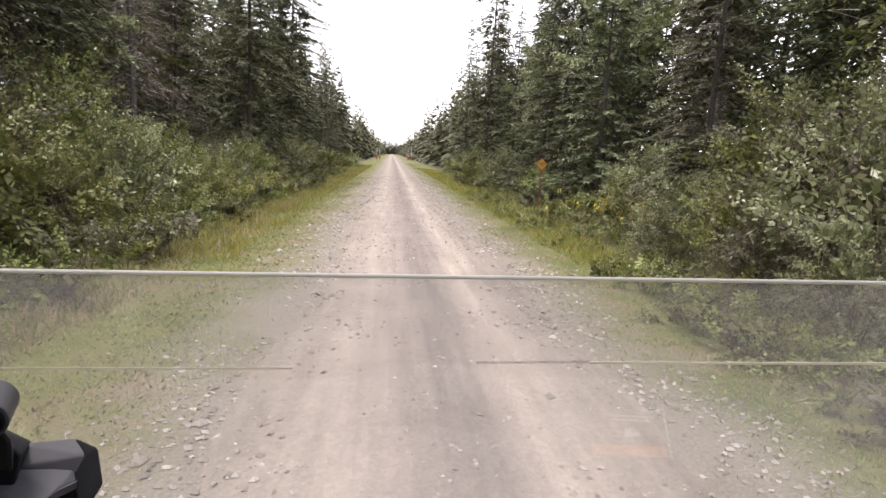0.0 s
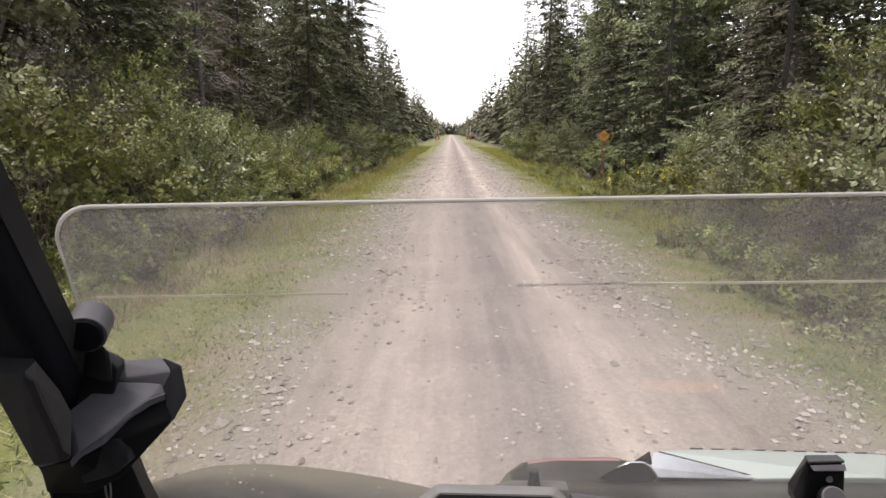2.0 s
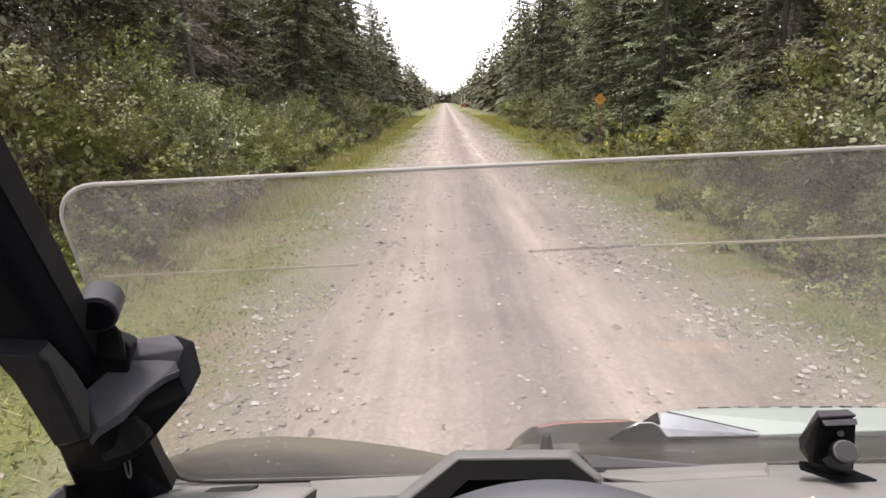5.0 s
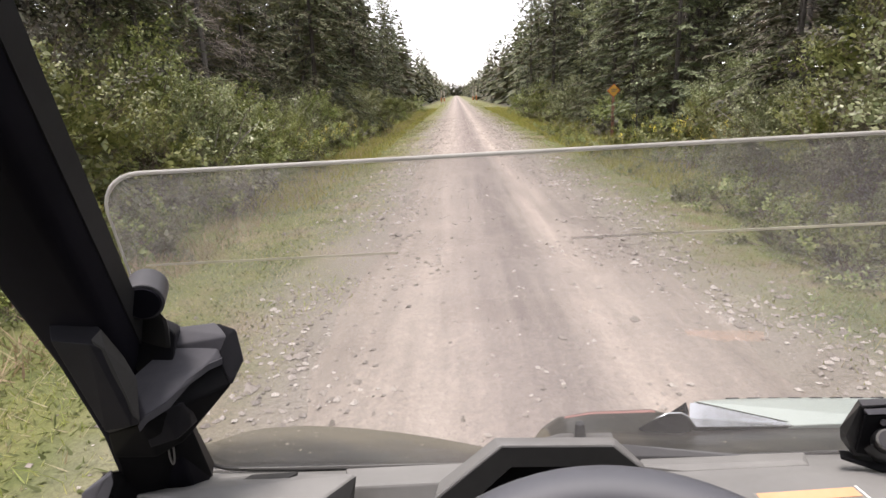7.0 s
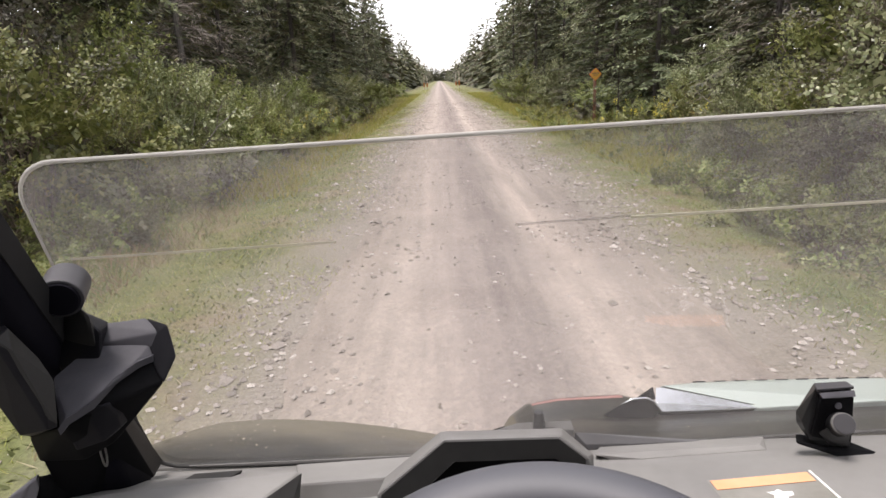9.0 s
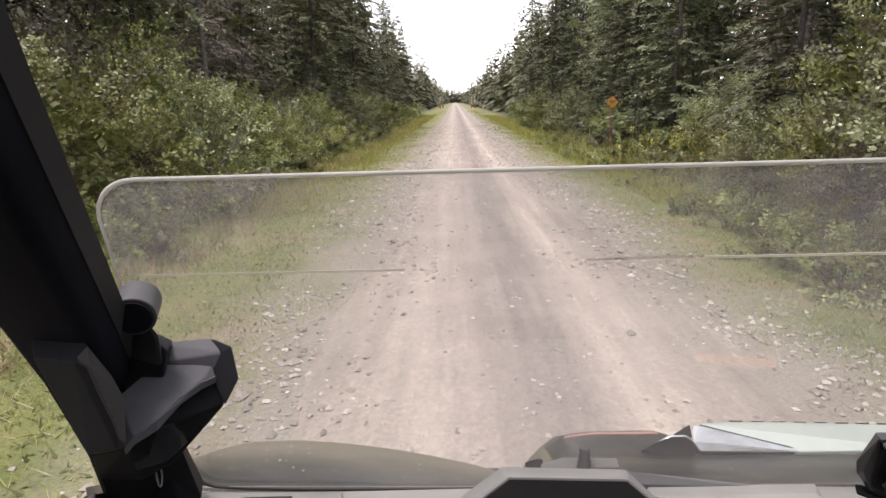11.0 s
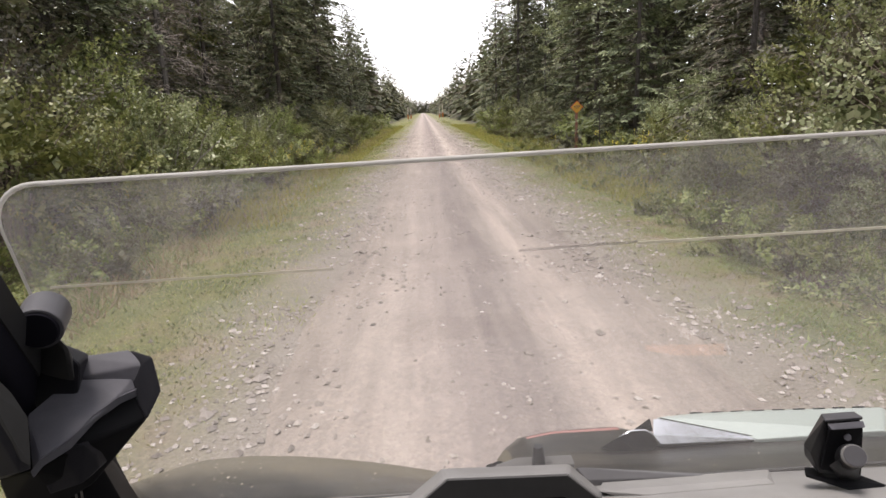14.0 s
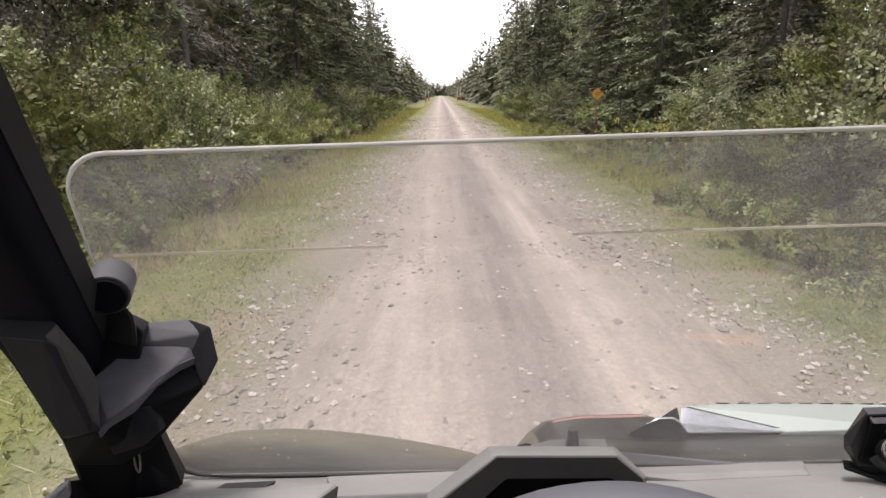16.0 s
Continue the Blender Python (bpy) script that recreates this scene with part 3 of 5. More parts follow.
tagged(new("loose_gravel", mesh_of("loose_gravel", soup.v, soup.f, PEBBLE)), "scattered grey and tan stones on the track shoulders", "gravel", kind="stuff")


# ---- grass and weeds ----
def blades(name, n, seed, xf, yf, hf, wf, mat, label, category="grass", lean=0.35, bare=0.15, start=1.4, fade=1.0):
    r = np.random.RandomState(seed)
    x, y = xf(r, n), yf(r, n)
    keep = np.array([noise.noise((a * 0.9, c * 0.6, 6.0)) for a, c in zip(x, y)]) > r.uniform(-1.0, bare, n)
    off = np.abs(x - MID) - start
    shift = np.array([0.55 * noise.noise((math.copysign(4.0, a), c * 0.3, 8.0)) + 0.3 * noise.noise((a * 1.5, c * 1.3, 2.0)) for a, c in zip(x, y)])
    keep &= (off + shift) / fade > r.rand(n)
    x, y = x[keep], y[keep]
    n = len(x)
    z = np.array([ground_height(a, b) for a, b in zip(x, y)]) - 0.01
    h = hf(r, n, x, y)
    up = np.stack([r.normal(0, lean, n), r.normal(0, lean, n), np.ones(n)], 1) * h[:, None]
    az = r.uniform(0, math.pi, n)
    v, f = kites(np.stack([x, y, z], 1), up, np.stack([np.cos(az), np.sin(az), np.zeros(n)], 1), wf(r, n), 0.35)
    return tagged(new(name, mesh_of(name, v, f, mat)), label, category, kind="stuff")


def near_far(lo, hi, power):
    return lambda r, n: lo + (hi - lo) * ((r.rand(n) + 0.12) ** power - 0.12 ** power) / (1.12 ** power - 0.12 ** power)


def patchy(r, n, x, y, lo, hi):
    k = np.array([noise.noise((a * 0.8, b * 0.5, 3.0)) for a, b in zip(x, y)])
    return (lo + (hi - lo) * r.rand(n)) * (0.8 + 0.6 * k)


def left_verge(r, n):
    return -0.75 - np.abs(r.normal(0, 1.6, n))


def right_verge(r, n):
    return 1.65 + np.abs(r.normal(0, 1.7, n))


for k, xf in enumerate((left_verge, right_verge)):
    blades("short_grass", 110000, 20 + k, xf, near_far(-0.6, 110, 1.9), lambda r, n, x, y: patchy(r, n, x, y, 0.018, 0.075), lambda r, n: r.uniform(0.0022, 0.0055, n), GRASS,
           "short yellow-green grass on the track verge", bare=0.30, lean=0.9, fade=1.4)
    blades("dry_short_grass", 42000, 50 + k, xf, near_far(-5, 50, 1.6), lambda r, n, x, y: patchy(r, n, x, y, 0.02, 0.09), lambda r, n: r.uniform(0.002, 0.006, n), STRAW,
           "dry straw and leaf litter in the verge", lean=0.9, bare=0.5)
    blades("short_grass", 13000, 60 + k, xf, near_far(-10, 0.4, 1.0), lambda r, n, x, y: patchy(r, n, x, y, 0.03, 0.12), lambda r, n: r.uniform(0.004, 0.011, n), GRASS,
           "short yellow-green grass on the track verge", bare=0.35)
blades("dry_tall_grass", 16000, 31, lambda r, n: -2.75 - np.abs(r.normal(0, 0.55, n)), near_far(-8, 60, 1.35), lambda r, n, x, y: patchy(r, n, x, y, 0.06, 0.24), lambda r, n: r.uniform(0.004, 0.012, n), TALL,
       "rusty brown grass at the foot of the shrubs", lean=0.75, start=2.75, fade=0.9)
blades("dry_tall_grass", 10000, 32, lambda r, n: 3.2 + np.abs(r.normal(0, 1.3, n)), near_far(-8, 60, 1.35), lambda r, n, x, y: patchy(r, n, x, y, 0.06, 0.24), lambda r, n: r.uniform(0.004, 0.012, n), TALL,
       "rusty brown grass at the foot of the shrubs", lean=0.75, start=3.2, fade=1.4)
for seed, lo in ((33, -2.6), (34, 3.2)):
    blades("green_tall_grass", 20000, seed, lambda r, n: lo + math.copysign(1, lo) * np.abs(r.normal(0, 1.5, n)), near_far(-8, 60, 1.35), lambda r, n, x, y: patchy(r, n, x, y, 0.06, 0.20),
           lambda r, n: r.uniform(0.005, 0.014, n), WEED, "longer green grass towards the shrubs", lean=0.85, start=2.7, fade=1.6, bare=0.5)


for lo, side_of, n, y0, y1 in ((3.2, 1, 26000, 9, 70), (-2.3, -1, 20000, 9, 75)):
    blades("meadow_grass", n, 71 + side_of, lambda r, k: lo + side_of * np.abs(r.normal(0, 1.3, k)), near_far(y0, y1, 1.2), lambda r, k, x, y: patchy(r, k, x, y, 0.08, 0.30),
           lambda r, k: r.uniform(0.007, 0.016, k), MEADOW, "tall bright yellow-green meadow grass between verge and shrubs", lean=0.5, start=2.3, fade=0.9, bare=0.35)


def goldenrod(seed, cx, cy, sx, sy, n):
    r = np.random.RandomState(seed)
    base, along, side, wid, mi = [], [], [], [], []
    for _ in range(n):
        x, y = r.normal(cx, sx), r.normal(cy, sy)
        z = ground_height(x, y)
        h = r.uniform(0.5, 0.95)
        top = np.array([x + r.normal(0, 0.06), y + r.normal(0, 0.06), z + h])
        foot = np.array([x, y, z - 0.01])
        base.append(foot), along.append(top - foot), side.append((1, 0, 0)), wid.append(0.006), mi.append(0)
        for s in np.linspace(0.2, 0.85, 9):
            a = r.uniform(0, 6.28)
            v = np.array([math.cos(a), math.sin(a), 0.25]) * r.uniform(0.07, 0.13)
            base.append(foot + (top - foot) * s), along.append(v), side.append(unit(np.cross(v, (0, 0, 1)))), wid.append(0.010), mi.append(0)
        for _ in range(12):
            a = r.uniform(0, 6.28)
            v = np.array([math.cos(a), math.sin(a), r.uniform(0.2, 1.0)]) * r.uniform(0.03, 0.07)
            base.append(top - (0, 0, r.uniform(0, 0.16))), along.append(v), side.append(unit(np.cross(v, (0, 0, 1)))), wid.append(0.008), mi.append(1)
    v, f = kites(base, along, side, wid)
    return tagged(new("goldenrod_patch", mesh_of("goldenrod_patch", v, f, [WEED, GOLD], mi)), "yellow-flowering goldenrod beside the verge", "wildflowers", kind="stuff")


for seed, lo in ((35, -1.9), (36, 2.7)):
    blades("clover_leaves", 26000, seed, lambda r, n: lo + math.copysign(1, lo) * np.abs(r.normal(0, 1.1, n)) - math.copysign(0.4, lo), near_far(-9, 40, 1.3), lambda r, n, x, y: patchy(r, n, x, y, 0.025, 0.06),
           lambda r, n: r.uniform(0.006, 0.013, n), WEED, "low green leaves among the verge grass", "weeds", lean=1.2, start=1.75, fade=1.0, bare=0.1)


goldenrod(41, -4.6, 19.5, 0.5, 2.2, 110)
goldenrod(42, 7.2, 15.5, 1.3, 2.5, 170)
goldenrod(44, 5.6, 11.4, 0.5, 1.0, 50)
goldenrod(43, -5.0, 7.6, 0.4, 0.8, 30)

# ---- trees and shrubs ----
def weed_spots(n, seed):
    r = np.random.RandomState(seed)
    for k in range(n):
        side = -1 if k % 2 else 1
        y = -8.0 + 54 * r.rand() ** 1.1
        x = (-3.3 - abs(r.normal(0, 0.8))) if side < 0 else (4.3 + abs(r.normal(0, 1.0)))
        yield x, y, r.uniform(0.6, 1.3), r.uniform(0, 360)


SP = "tall dark green spruce with drooping limbs beside the track"
kinds = {
    "big": spruce(1, 14.0, 3.1, 1.3, NEEDLE, 0.42, 0.024, 0.058, 0.17, 0.42, 1.0, True, "large dark spruce with sagging shaggy limbs by the verge"),
    "a": spruce(2, 12.0, 2.7, 0.3, NEEDLE, 0.38, 0.024, 0.060, 0.16, 0.32, 1.0, True, SP),
    "b": spruce(3, 10.5, 2.5, 0.2, NEEDLE_PALE, 0.34, 0.026, 0.068, 0.17, 0.22, 1.0, True, "blue-green fir with dense level limbs"),
    "c": spruce(4, 13.5, 2.5, 0.8, NEEDLE, 0.55, 0.042, 0.15, 0.21, 0.38, 0.95, False, "slender spruce standing in the forest edge"),
    "d": spruce(5, 12.0, 2.3, 0.6, NEEDLE_PALE, 0.55, 0.042, 0.15, 0.21, 0.30, 0.95, False, "slender grey-green spruce in the forest edge"),
    "e": spruce(8, 13.5, 2.7, 0.6, NEEDLE, 1.0, 0.090, 0.38, 0.30, 0.40, 0.95, False, "dark spruce deep in the forest"),
    "f": spruce(9, 12.5, 2.6, 0.5, NEEDLE_PALE, 1.0, 0.090, 0.38, 0.30, 0.32, 0.95, False, "grey-green spruce deep in the forest"),
    "dead": spruce(6, 11.0, 1.9, 0.6, NEEDLE_DEAD, 0.48, 0.0075, 0.10, 0.17, 0.45, 0.9, True, "dead spruce with bare brown-grey twigs"),
    "young": spruce(7, 2.6, 0.8, 0.1, NEEDLE_PALE, 0.22, 0.012, 0.05, 0.10, 0.1, 1.0, True, "young bright green spruce among the weeds"),
    "alder": bush(11, 3.1, 1.7, 11200, LEAF, 0.080, 13, "alder_shrub", "leafy green alder shrub at the forest edge"),
    "hazel": bush(12, 2.9, 1.6, 11500, LEAF_GREY, 0.078, 12, "hazel_shrub", "grey-green broad-leaved shrub at the forest edge"),
    "willow": bush(13, 2.3, 1.3, 8500, LEAF_YELLOW, 0.065, 10, "willow_shrub", "yellow-green willow shrub at the forest edge"),
    "red": bush(14, 3.2, 1.6, 9000, LEAF_RED, 0.08, 10, "cherry_shrub", "dark shrub with reddish turning leaves"),
    "low": bush(15, 1.2, 0.9, 2700, LEAF, 0.072, 8, "low_shrub", "low green shrub beside the verge"),
    "weed": bush(18, 0.5, 0.45, 420, LEAF_YELLOW, 0.06, 7, "weed_clump", "low clump of yellow-green weeds in the verge", low=0.02),
    "fern": bush(19, 0.4, 0.5, 380, LEAF_RED, 0.06, 7, "dry_weed_clump", "low clump of rusty dry weeds in the verge", low=0.02),
    "herb": bush(20, 0.5, 0.5, 520, LEAF, 0.052, 6, "herb_clump", "knee-high clump of dark green herbs in the verge", low=0.02),
    "poplar": bush(16, 8.0, 1.9, 7600, LEAF_GREY, 0.115, 16, "poplar_tree", "young grey-green poplar in the forest edge", BARK, tree=True),
    "birch": bush(17, 6.5, 1.6, 9000, LEAF, 0.090, 14, "birch_tree", "young green birch with a thin pale trunk", BIRCH, tree=True),
}
used = set()
GROUPS = {"big": "spruces along the track", "a": "spruces along the track", "b": "spruces along the track", "c": "spruces along the track", "d": "spruces along the track",
          "dead": "dead spruces", "e": "spruces along the track", "f": "spruces along the track", "young": "young spruces", "alder": "shrubs along the verge", "hazel": "shrubs along the verge", "willow": "shrubs along the verge",
          "red": "shrubs along the verge", "low": "low shrubs", "weed": "weed clumps", "fern": "dry weed clumps", "herb": "herb clumps", "poplar": "young broadleaf trees", "birch": "young broadleaf trees"}


def plant(kind, x, y, scale=1.0, turn=0.0):
    ob = kinds[kind]
    m = pose(x, y, ground_height(x, y) - 0.02, 0, 0, turn) @ Matrix.Scale(scale, 4)
    if kind in used:
        ob = copy_thing(ob, m)
        ob.matrix_basis = m
    else:
        used.add(kind)
        ob.matrix_basis = m
    tagged(ob, group=GROUPS[kind])
    return ob


# single plants that stand out: kind, x, y, scale, turn
for row in [
    # driver's side
    ("hazel", -5.7, 5.2, 1.0, 0), ("alder", -5.2, 7.3, 0.80, 250), ("willow", -4.9, 9.3, 0.75, 70), ("red", -6.5, 9.2, 1.0, 90), ("poplar", -7.4, 9.6, 0.9, 0), ("low", -4.3, 10.6, 0.8, 0),
    ("hazel", -5.2, 11.7, 0.74, 20), ("alder", -6.4, 12.0, 1.0, 300), ("b", -7.3, 14.2, 0.85, 0), ("alder", -5.2, 14.1, 0.68, 130), ("low", -4.3, 13.2, 0.7, 60), ("dead", -6.7, 16.4, 0.95, 200), ("willow", -4.7, 16.2, 0.62, 140),
    ("a", -8.4, 12.2, 1.0, 60), ("dead", -7.6, 18.6, 1.05, 30), ("hazel", -5.0, 18.8, 0.62, 200), ("a", -7.3, 21.2, 0.95, 77), ("alder", -5.2, 21.8, 0.66, 310), ("low", -4.4, 20.4, 0.8, 15), ("willow", -4.8, 24.4, 0.62, 10),
    ("red", -6.0, 24.2, 0.75, 9), ("big", -6.3, 27.4, 1.05, 0), ("young", -5.0, 27.0, 0.9, 0), ("hazel", -5.2, 30.2, 0.7, 40), ("b", -6.8, 32.0, 1.0, 45), ("poplar", -7.6, 30.2, 1.1, 300), ("a", -7.6, 38.5, 1.05, 80), ("b", -7.2, 42.8, 1.0, 10),
    ("alder", -5.6, 35.5, 0.8, 100), ("big", -6.4, 39.0, 1.22, 200), ("c", -8.2, 46.0, 1.0, 140), ("c", -8.6, 54.0, 1.1, 60), ("dead", -8.6, 24.0, 1.1, 150), ("b", -9.2, 17.0, 1.0, 100), ("birch", -8.8, 20.0, 1.2, 30), ("poplar", -8.6, 14.8, 1.1, 100),
    # passenger's side
    ("hazel", 6.1, 6.4, 1.0, 160), ("red", 6.7, 8.5, 0.95, 330), ("willow", 5.5, 8.8, 0.68, 20), ("alder", 7.5, 10.4, 1.1, 100), ("hazel", 5.7, 11.0, 0.58, 10), ("birch", 9.2, 9.6, 1.3, 70), ("a", 7.4, 13.6, 0.92, 40), ("b", 8.9, 11.6, 1.0, 40),
    ("low", 5.3, 13.2, 0.9, 20), ("dead", 8.7, 15.6, 1.05, 90), ("willow", 6.6, 16.0, 0.6, 0), ("low", 5.9, 17.6, 0.8, 200), ("dead", 9.6, 18.6, 1.0, 10), ("hazel", 8.0, 17.6, 0.8, 60), ("b", 7.4, 20.8, 1.05, 0), ("young", 5.9, 20.0, 0.9, 50),
    ("a", 7.0, 24.4, 0.95, 120), ("alder", 5.9, 23.0, 0.5, 60), ("poplar", 8.6, 22.6, 1.15, 200), ("b", 7.3, 28.4, 1.0, 200), ("hazel", 6.0, 31.6, 0.8, 120), ("young", 6.0, 34.6, 1.1, 70), ("big", 8.4, 33.0, 0.95, 70), ("b", 7.6, 37.4, 1.05, 0),
    ("c", 6.4, 40.4, 1.22, 33), ("alder", 6.2, 43.0, 0.8, 0), ("d", 8.8, 48.0, 1.1, 20), ("c", 9.6, 56.0, 1.1, 250), ("poplar", 7.8, 30.6, 1.0, 20), ("dead", 9.8, 26.0, 1.0, 0),
    ("hazel", 4.8, 9.6, 0.36, 200), ("red", 5.1, 7.6, 0.42, 80), ("hazel", 5.0, 5.8, 0.42, 320),
]:
    plant(*row)

for k, spot in enumerate(weed_spots(96, 61)):
    plant("fern" if k % 3 == 0 else "weed", *spot)

r2 = np.random.RandomState(91)
for k in range(60):
    y = 2.5 + 24 * r2.rand() ** 1.2
    x = 3.35 + abs(r2.normal(0, 0.75)) if k % 4 else -3.2 - abs(r2.normal(0, 0.5))
    plant("herb", x, y, r2.uniform(0.4, 0.85), r2.uniform(0, 360))
# thicker growth close by
for k in range(36):
    x = 3.45 + abs(r2.normal(0, 0.7)) if k % 3 else -3.3 - abs(r2.normal(0, 0.6))
    plant(("herb", "herb", "fern")[r2.randint(3)], x, r2.uniform(2.6, 9.5), r2.uniform(0.4, 0.95), r2.uniform(0, 360))
rs = np.random.RandomState(77)
for side in (-1, 1):
    # rows of the forest edge, nearest first: distance from the middle line, spacing, stretch, kinds
    for dist, gap, y0, y1, mix in [(7.6, 2.5, 44, 78, "aabbdalder"), (10.2, 2.4, 5, 75, "ccdcddcdb"), (12.6, 2.4, 4, 75, "efef"), (15.5, 2.6, 4, 70, "eef")]:
        y = y0 + rs.uniform(0, 1)
        while y < y1:
            pick = mix[rs.randint(len(mix))] if mix != "aabbdalder" else ("c", "d", "c", "d", "d", "low", "c")[rs.randint(7)]
            if rs.rand() < 0.24 and dist > 9:
                pick = "dead" if dist < 13 else pick
            x = MID + side * (dist + rs.normal(0, 0.6) - (1.4 if pick == "low" else 0) + (0.6 if dist < 9 else 0))
            plant(pick, x, y, rs.uniform(0.8, 1.12), rs.uniform(0, 360))
            y += gap * rs.uniform(0.7, 1.35)
    for _ in range(9):
        plant(("low", "low", "young", "low")[rs.randint(4)], MID + side * rs.uniform(4.8, 5.8), rs.uniform(36, 72), rs.uniform(0.9, 1.5), rs.uniform(0, 360))
    for _ in range(5):
        plant(("alder", "hazel", "red", "low")[rs.randint(4)], MID + side * rs.uniform(7.4, 9.6), rs.uniform(6, 30), rs.uniform(0.7, 1.0), rs.uniform(0, 360))
    # behind and beside the eye: unseen trees, added to close off light
    for y in (-9.0, -6.0, -3.0, 0.0, 3.0):
        plant(("c", "d", "d")[rs.randint(3)], MID + side * rs.uniform(7.5, 9.0), y, rs.uniform(0.8, 1.0), rs.uniform(0, 360))


def snag(x, y, turn, scale):
    """A dead forked branch that leans out of the shrubs."""
    sp = Soup()
    sp.add(*tube([(0, 0, -0.05), (0.25, 0.05, 0.5), (0.62, 0.02, 0.95), (1.0, -0.05, 1.25)], [0.022, 0.017, 0.011, 0.004], 6))
    sp.add(*tube([(0.25, 0.05, 0.5), (0.2, 0.1, 0.85), (0.3, 0.16, 1.2)], [0.012, 0.008, 0.003], 5))
    sp.add(*tube([(0.62, 0.02, 0.95), (0.66, 0.12, 1.2), (0.8, 0.2, 1.45)], [0.009, 0.006, 0.002], 5))
    sp.add(*tube([(0.45, 0.03, 0.74), (0.75, -0.1, 0.8), (0.95, -0.2, 0.78)], [0.008, 0.005, 0.002], 5))
    ob = new("dead_branch", mesh_of("dead_branch", sp.v, sp.f, SNAG, smooth=True))
    ob.matrix_basis = pose(x, y, ground_height(x, y), 0, 0, turn) @ Matrix.Scale(scale, 4)
    return tagged(ob, "bare grey dead branch leaning out of the shrubs", "branch", "dead branches")


def brush_pile(seed, cx, cy):
    """Dead twigs heaped at the edge of the verge."""
    r = np.random.RandomState(seed)
    sp = Soup()
    z0 = ground_height(cx, cy)
    for _ in range(46):
        a = r.uniform(0, 6.28)
        d = np.array([math.cos(a), math.sin(a), r.uniform(-0.12, 0.35)])
        p = np.array([r.normal(0, 0.35), r.normal(0, 0.45), r.uniform(0.0, 0.22)])
        ln = r.uniform(0.35, 0.95)
        k = np.cross(d, (0, 0, 1)) * r.uniform(-0.15, 0.15)
        q = [p, p + d * ln * 0.5 + k, p + d * ln]
        rad = r.uniform(0.003, 0.010)
        sp.add(*tube([(x, y, max(0.0, z)) for x, y, z in q], [rad, rad * 0.8, rad * 0.3], 5))
    ob = new("brush_pile", mesh_of("brush_pile", sp.v, sp.f, SNAG, smooth=True))
    ob.location = (cx, cy, z0)
    return tagged(ob, "heap of grey dead twigs at the edge of the verge", "brush", kind="stuff")


brush_pile(1, 4.5, 7.4)
brush_pile(3, 4.9, 13.6)
snag(-4.7, 10.8, 10, 1.1)
snag(-4.9, 16.4, 60, 1.3)
snag(6.0, 11.6, 150, 1.0)


def far_woods():
    r = np.random.RandomState(9)
    base, along, side, wid = [], [], [], []
    for sd in (-1, 1):
        y = 74.0
        while y < 690:
            for d in (8.3, 10.5, 13.5, 17.5, 23.0):
                x, yy = MID + sd * (d + r.normal(0, 0.7)), y + r.uniform(-2, 2)
                h = r.choice([r.uniform(6.5, 10), r.uniform(9, 13), r.uniform(12, 14.5)])
                n = int(np.clip(14500 / y, 38, 160))
                z = h * r.rand(n) ** 1.15
                rad = (1.9 * (1 - z / h) ** 0.9 + 0.12) * r.uniform(0.75, 1.15, n)
                a = r.uniform(0, 6.28, n)
                out = np.stack([np.cos(a), np.sin(a), -0.45 * np.ones(n)], 1)
                base.append(np.array([x, yy, 0]) + np.stack([np.zeros(n), np.zeros(n), z], 1) + out * 0.15 * rad[:, None])
                along.append(out * rad[:, None])
                side.append(np.stack([-np.sin(a), np.cos(a), r.uniform(-0.5, 0.5, n)], 1))
                wid.append(0.12 + 0.19 * rad * max(1, y / 140))
            y += 3.0 * max(1, y / 120)
    for x in np.arange(-34, 35, 1.0):
        n, h = 130, r.uniform(10, 17)
        z = h * r.rand(n)
        a = r.uniform(0, 6.28, n)
        rad = 2.2 * (1 - z / h) + 0.2
        out = np.stack([np.cos(a), np.sin(a), -0.4 * np.ones(n)], 1)
        base.append(np.array([x, 665 + r.uniform(-8, 8), 0]) + np.stack([np.zeros(n), np.zeros(n), z], 1))
        along.append(out * rad[:, None]), side.append(np.stack([-np.sin(a), np.cos(a), np.zeros(n)], 1)), wid.append(1.1 + 0 * z)
    v, f = kites(np.concatenate(base), np.concatenate(along), np.concatenate(side), np.concatenate(wid), 0.6)
    tagged(new("far_woods", mesh_of("far_woods", v, f, NEEDLE)), "distant dark spruce woods lining the straight track", "woods", kind="stuff")


far_woods()


# ---- trail sign and marker posts ----
def box(bm, x0, x1, y0, y1, z0, z1, m=None):
    vs = [bm.verts.new((x, y, z)) for z in (z0, z1) for y in (y0, y1) for x in (x0, x1)]
    fs = [bm.faces.new([vs[i] for i in q]) for q in ((0, 2, 3, 1), (4, 5, 7, 6), (0, 1, 5, 4), (2, 6, 7, 3), (0, 4, 6, 2), (1, 3, 7, 5))]
    if m is not None:
        bmesh.ops.transform(bm, matrix=m, verts=vs)
    return vs, fs


def beveled(bm, width, segs=2):
    bmesh.ops.recalc_face_normals(bm, faces=bm.faces)
    bmesh.ops.bevel(bm, geom=list(bm.edges), offset=width, segments=segs, profile=0.6, affect="EDGES", clamp_overlap=True)
    return bm


def hulled(points, bevel=0.004, segs=2):
    bm = bmesh.new()
    for p in points:
        bm.verts.new(p)
    r = bmesh.ops.convex_hull(bm, input=bm.verts)
    bmesh.ops.delete(bm, geom=list({g for g in r["geom_interior"] + r["geom_unused"] if isinstance(g, bmesh.types.BMVert)}), context="VERTS")
    bmesh.ops.dissolve_limit(bm, angle_limit=radians(8), verts=bm.verts, edges=bm.edges)
    return beveled(bm, bevel, segs) if bevel else bm


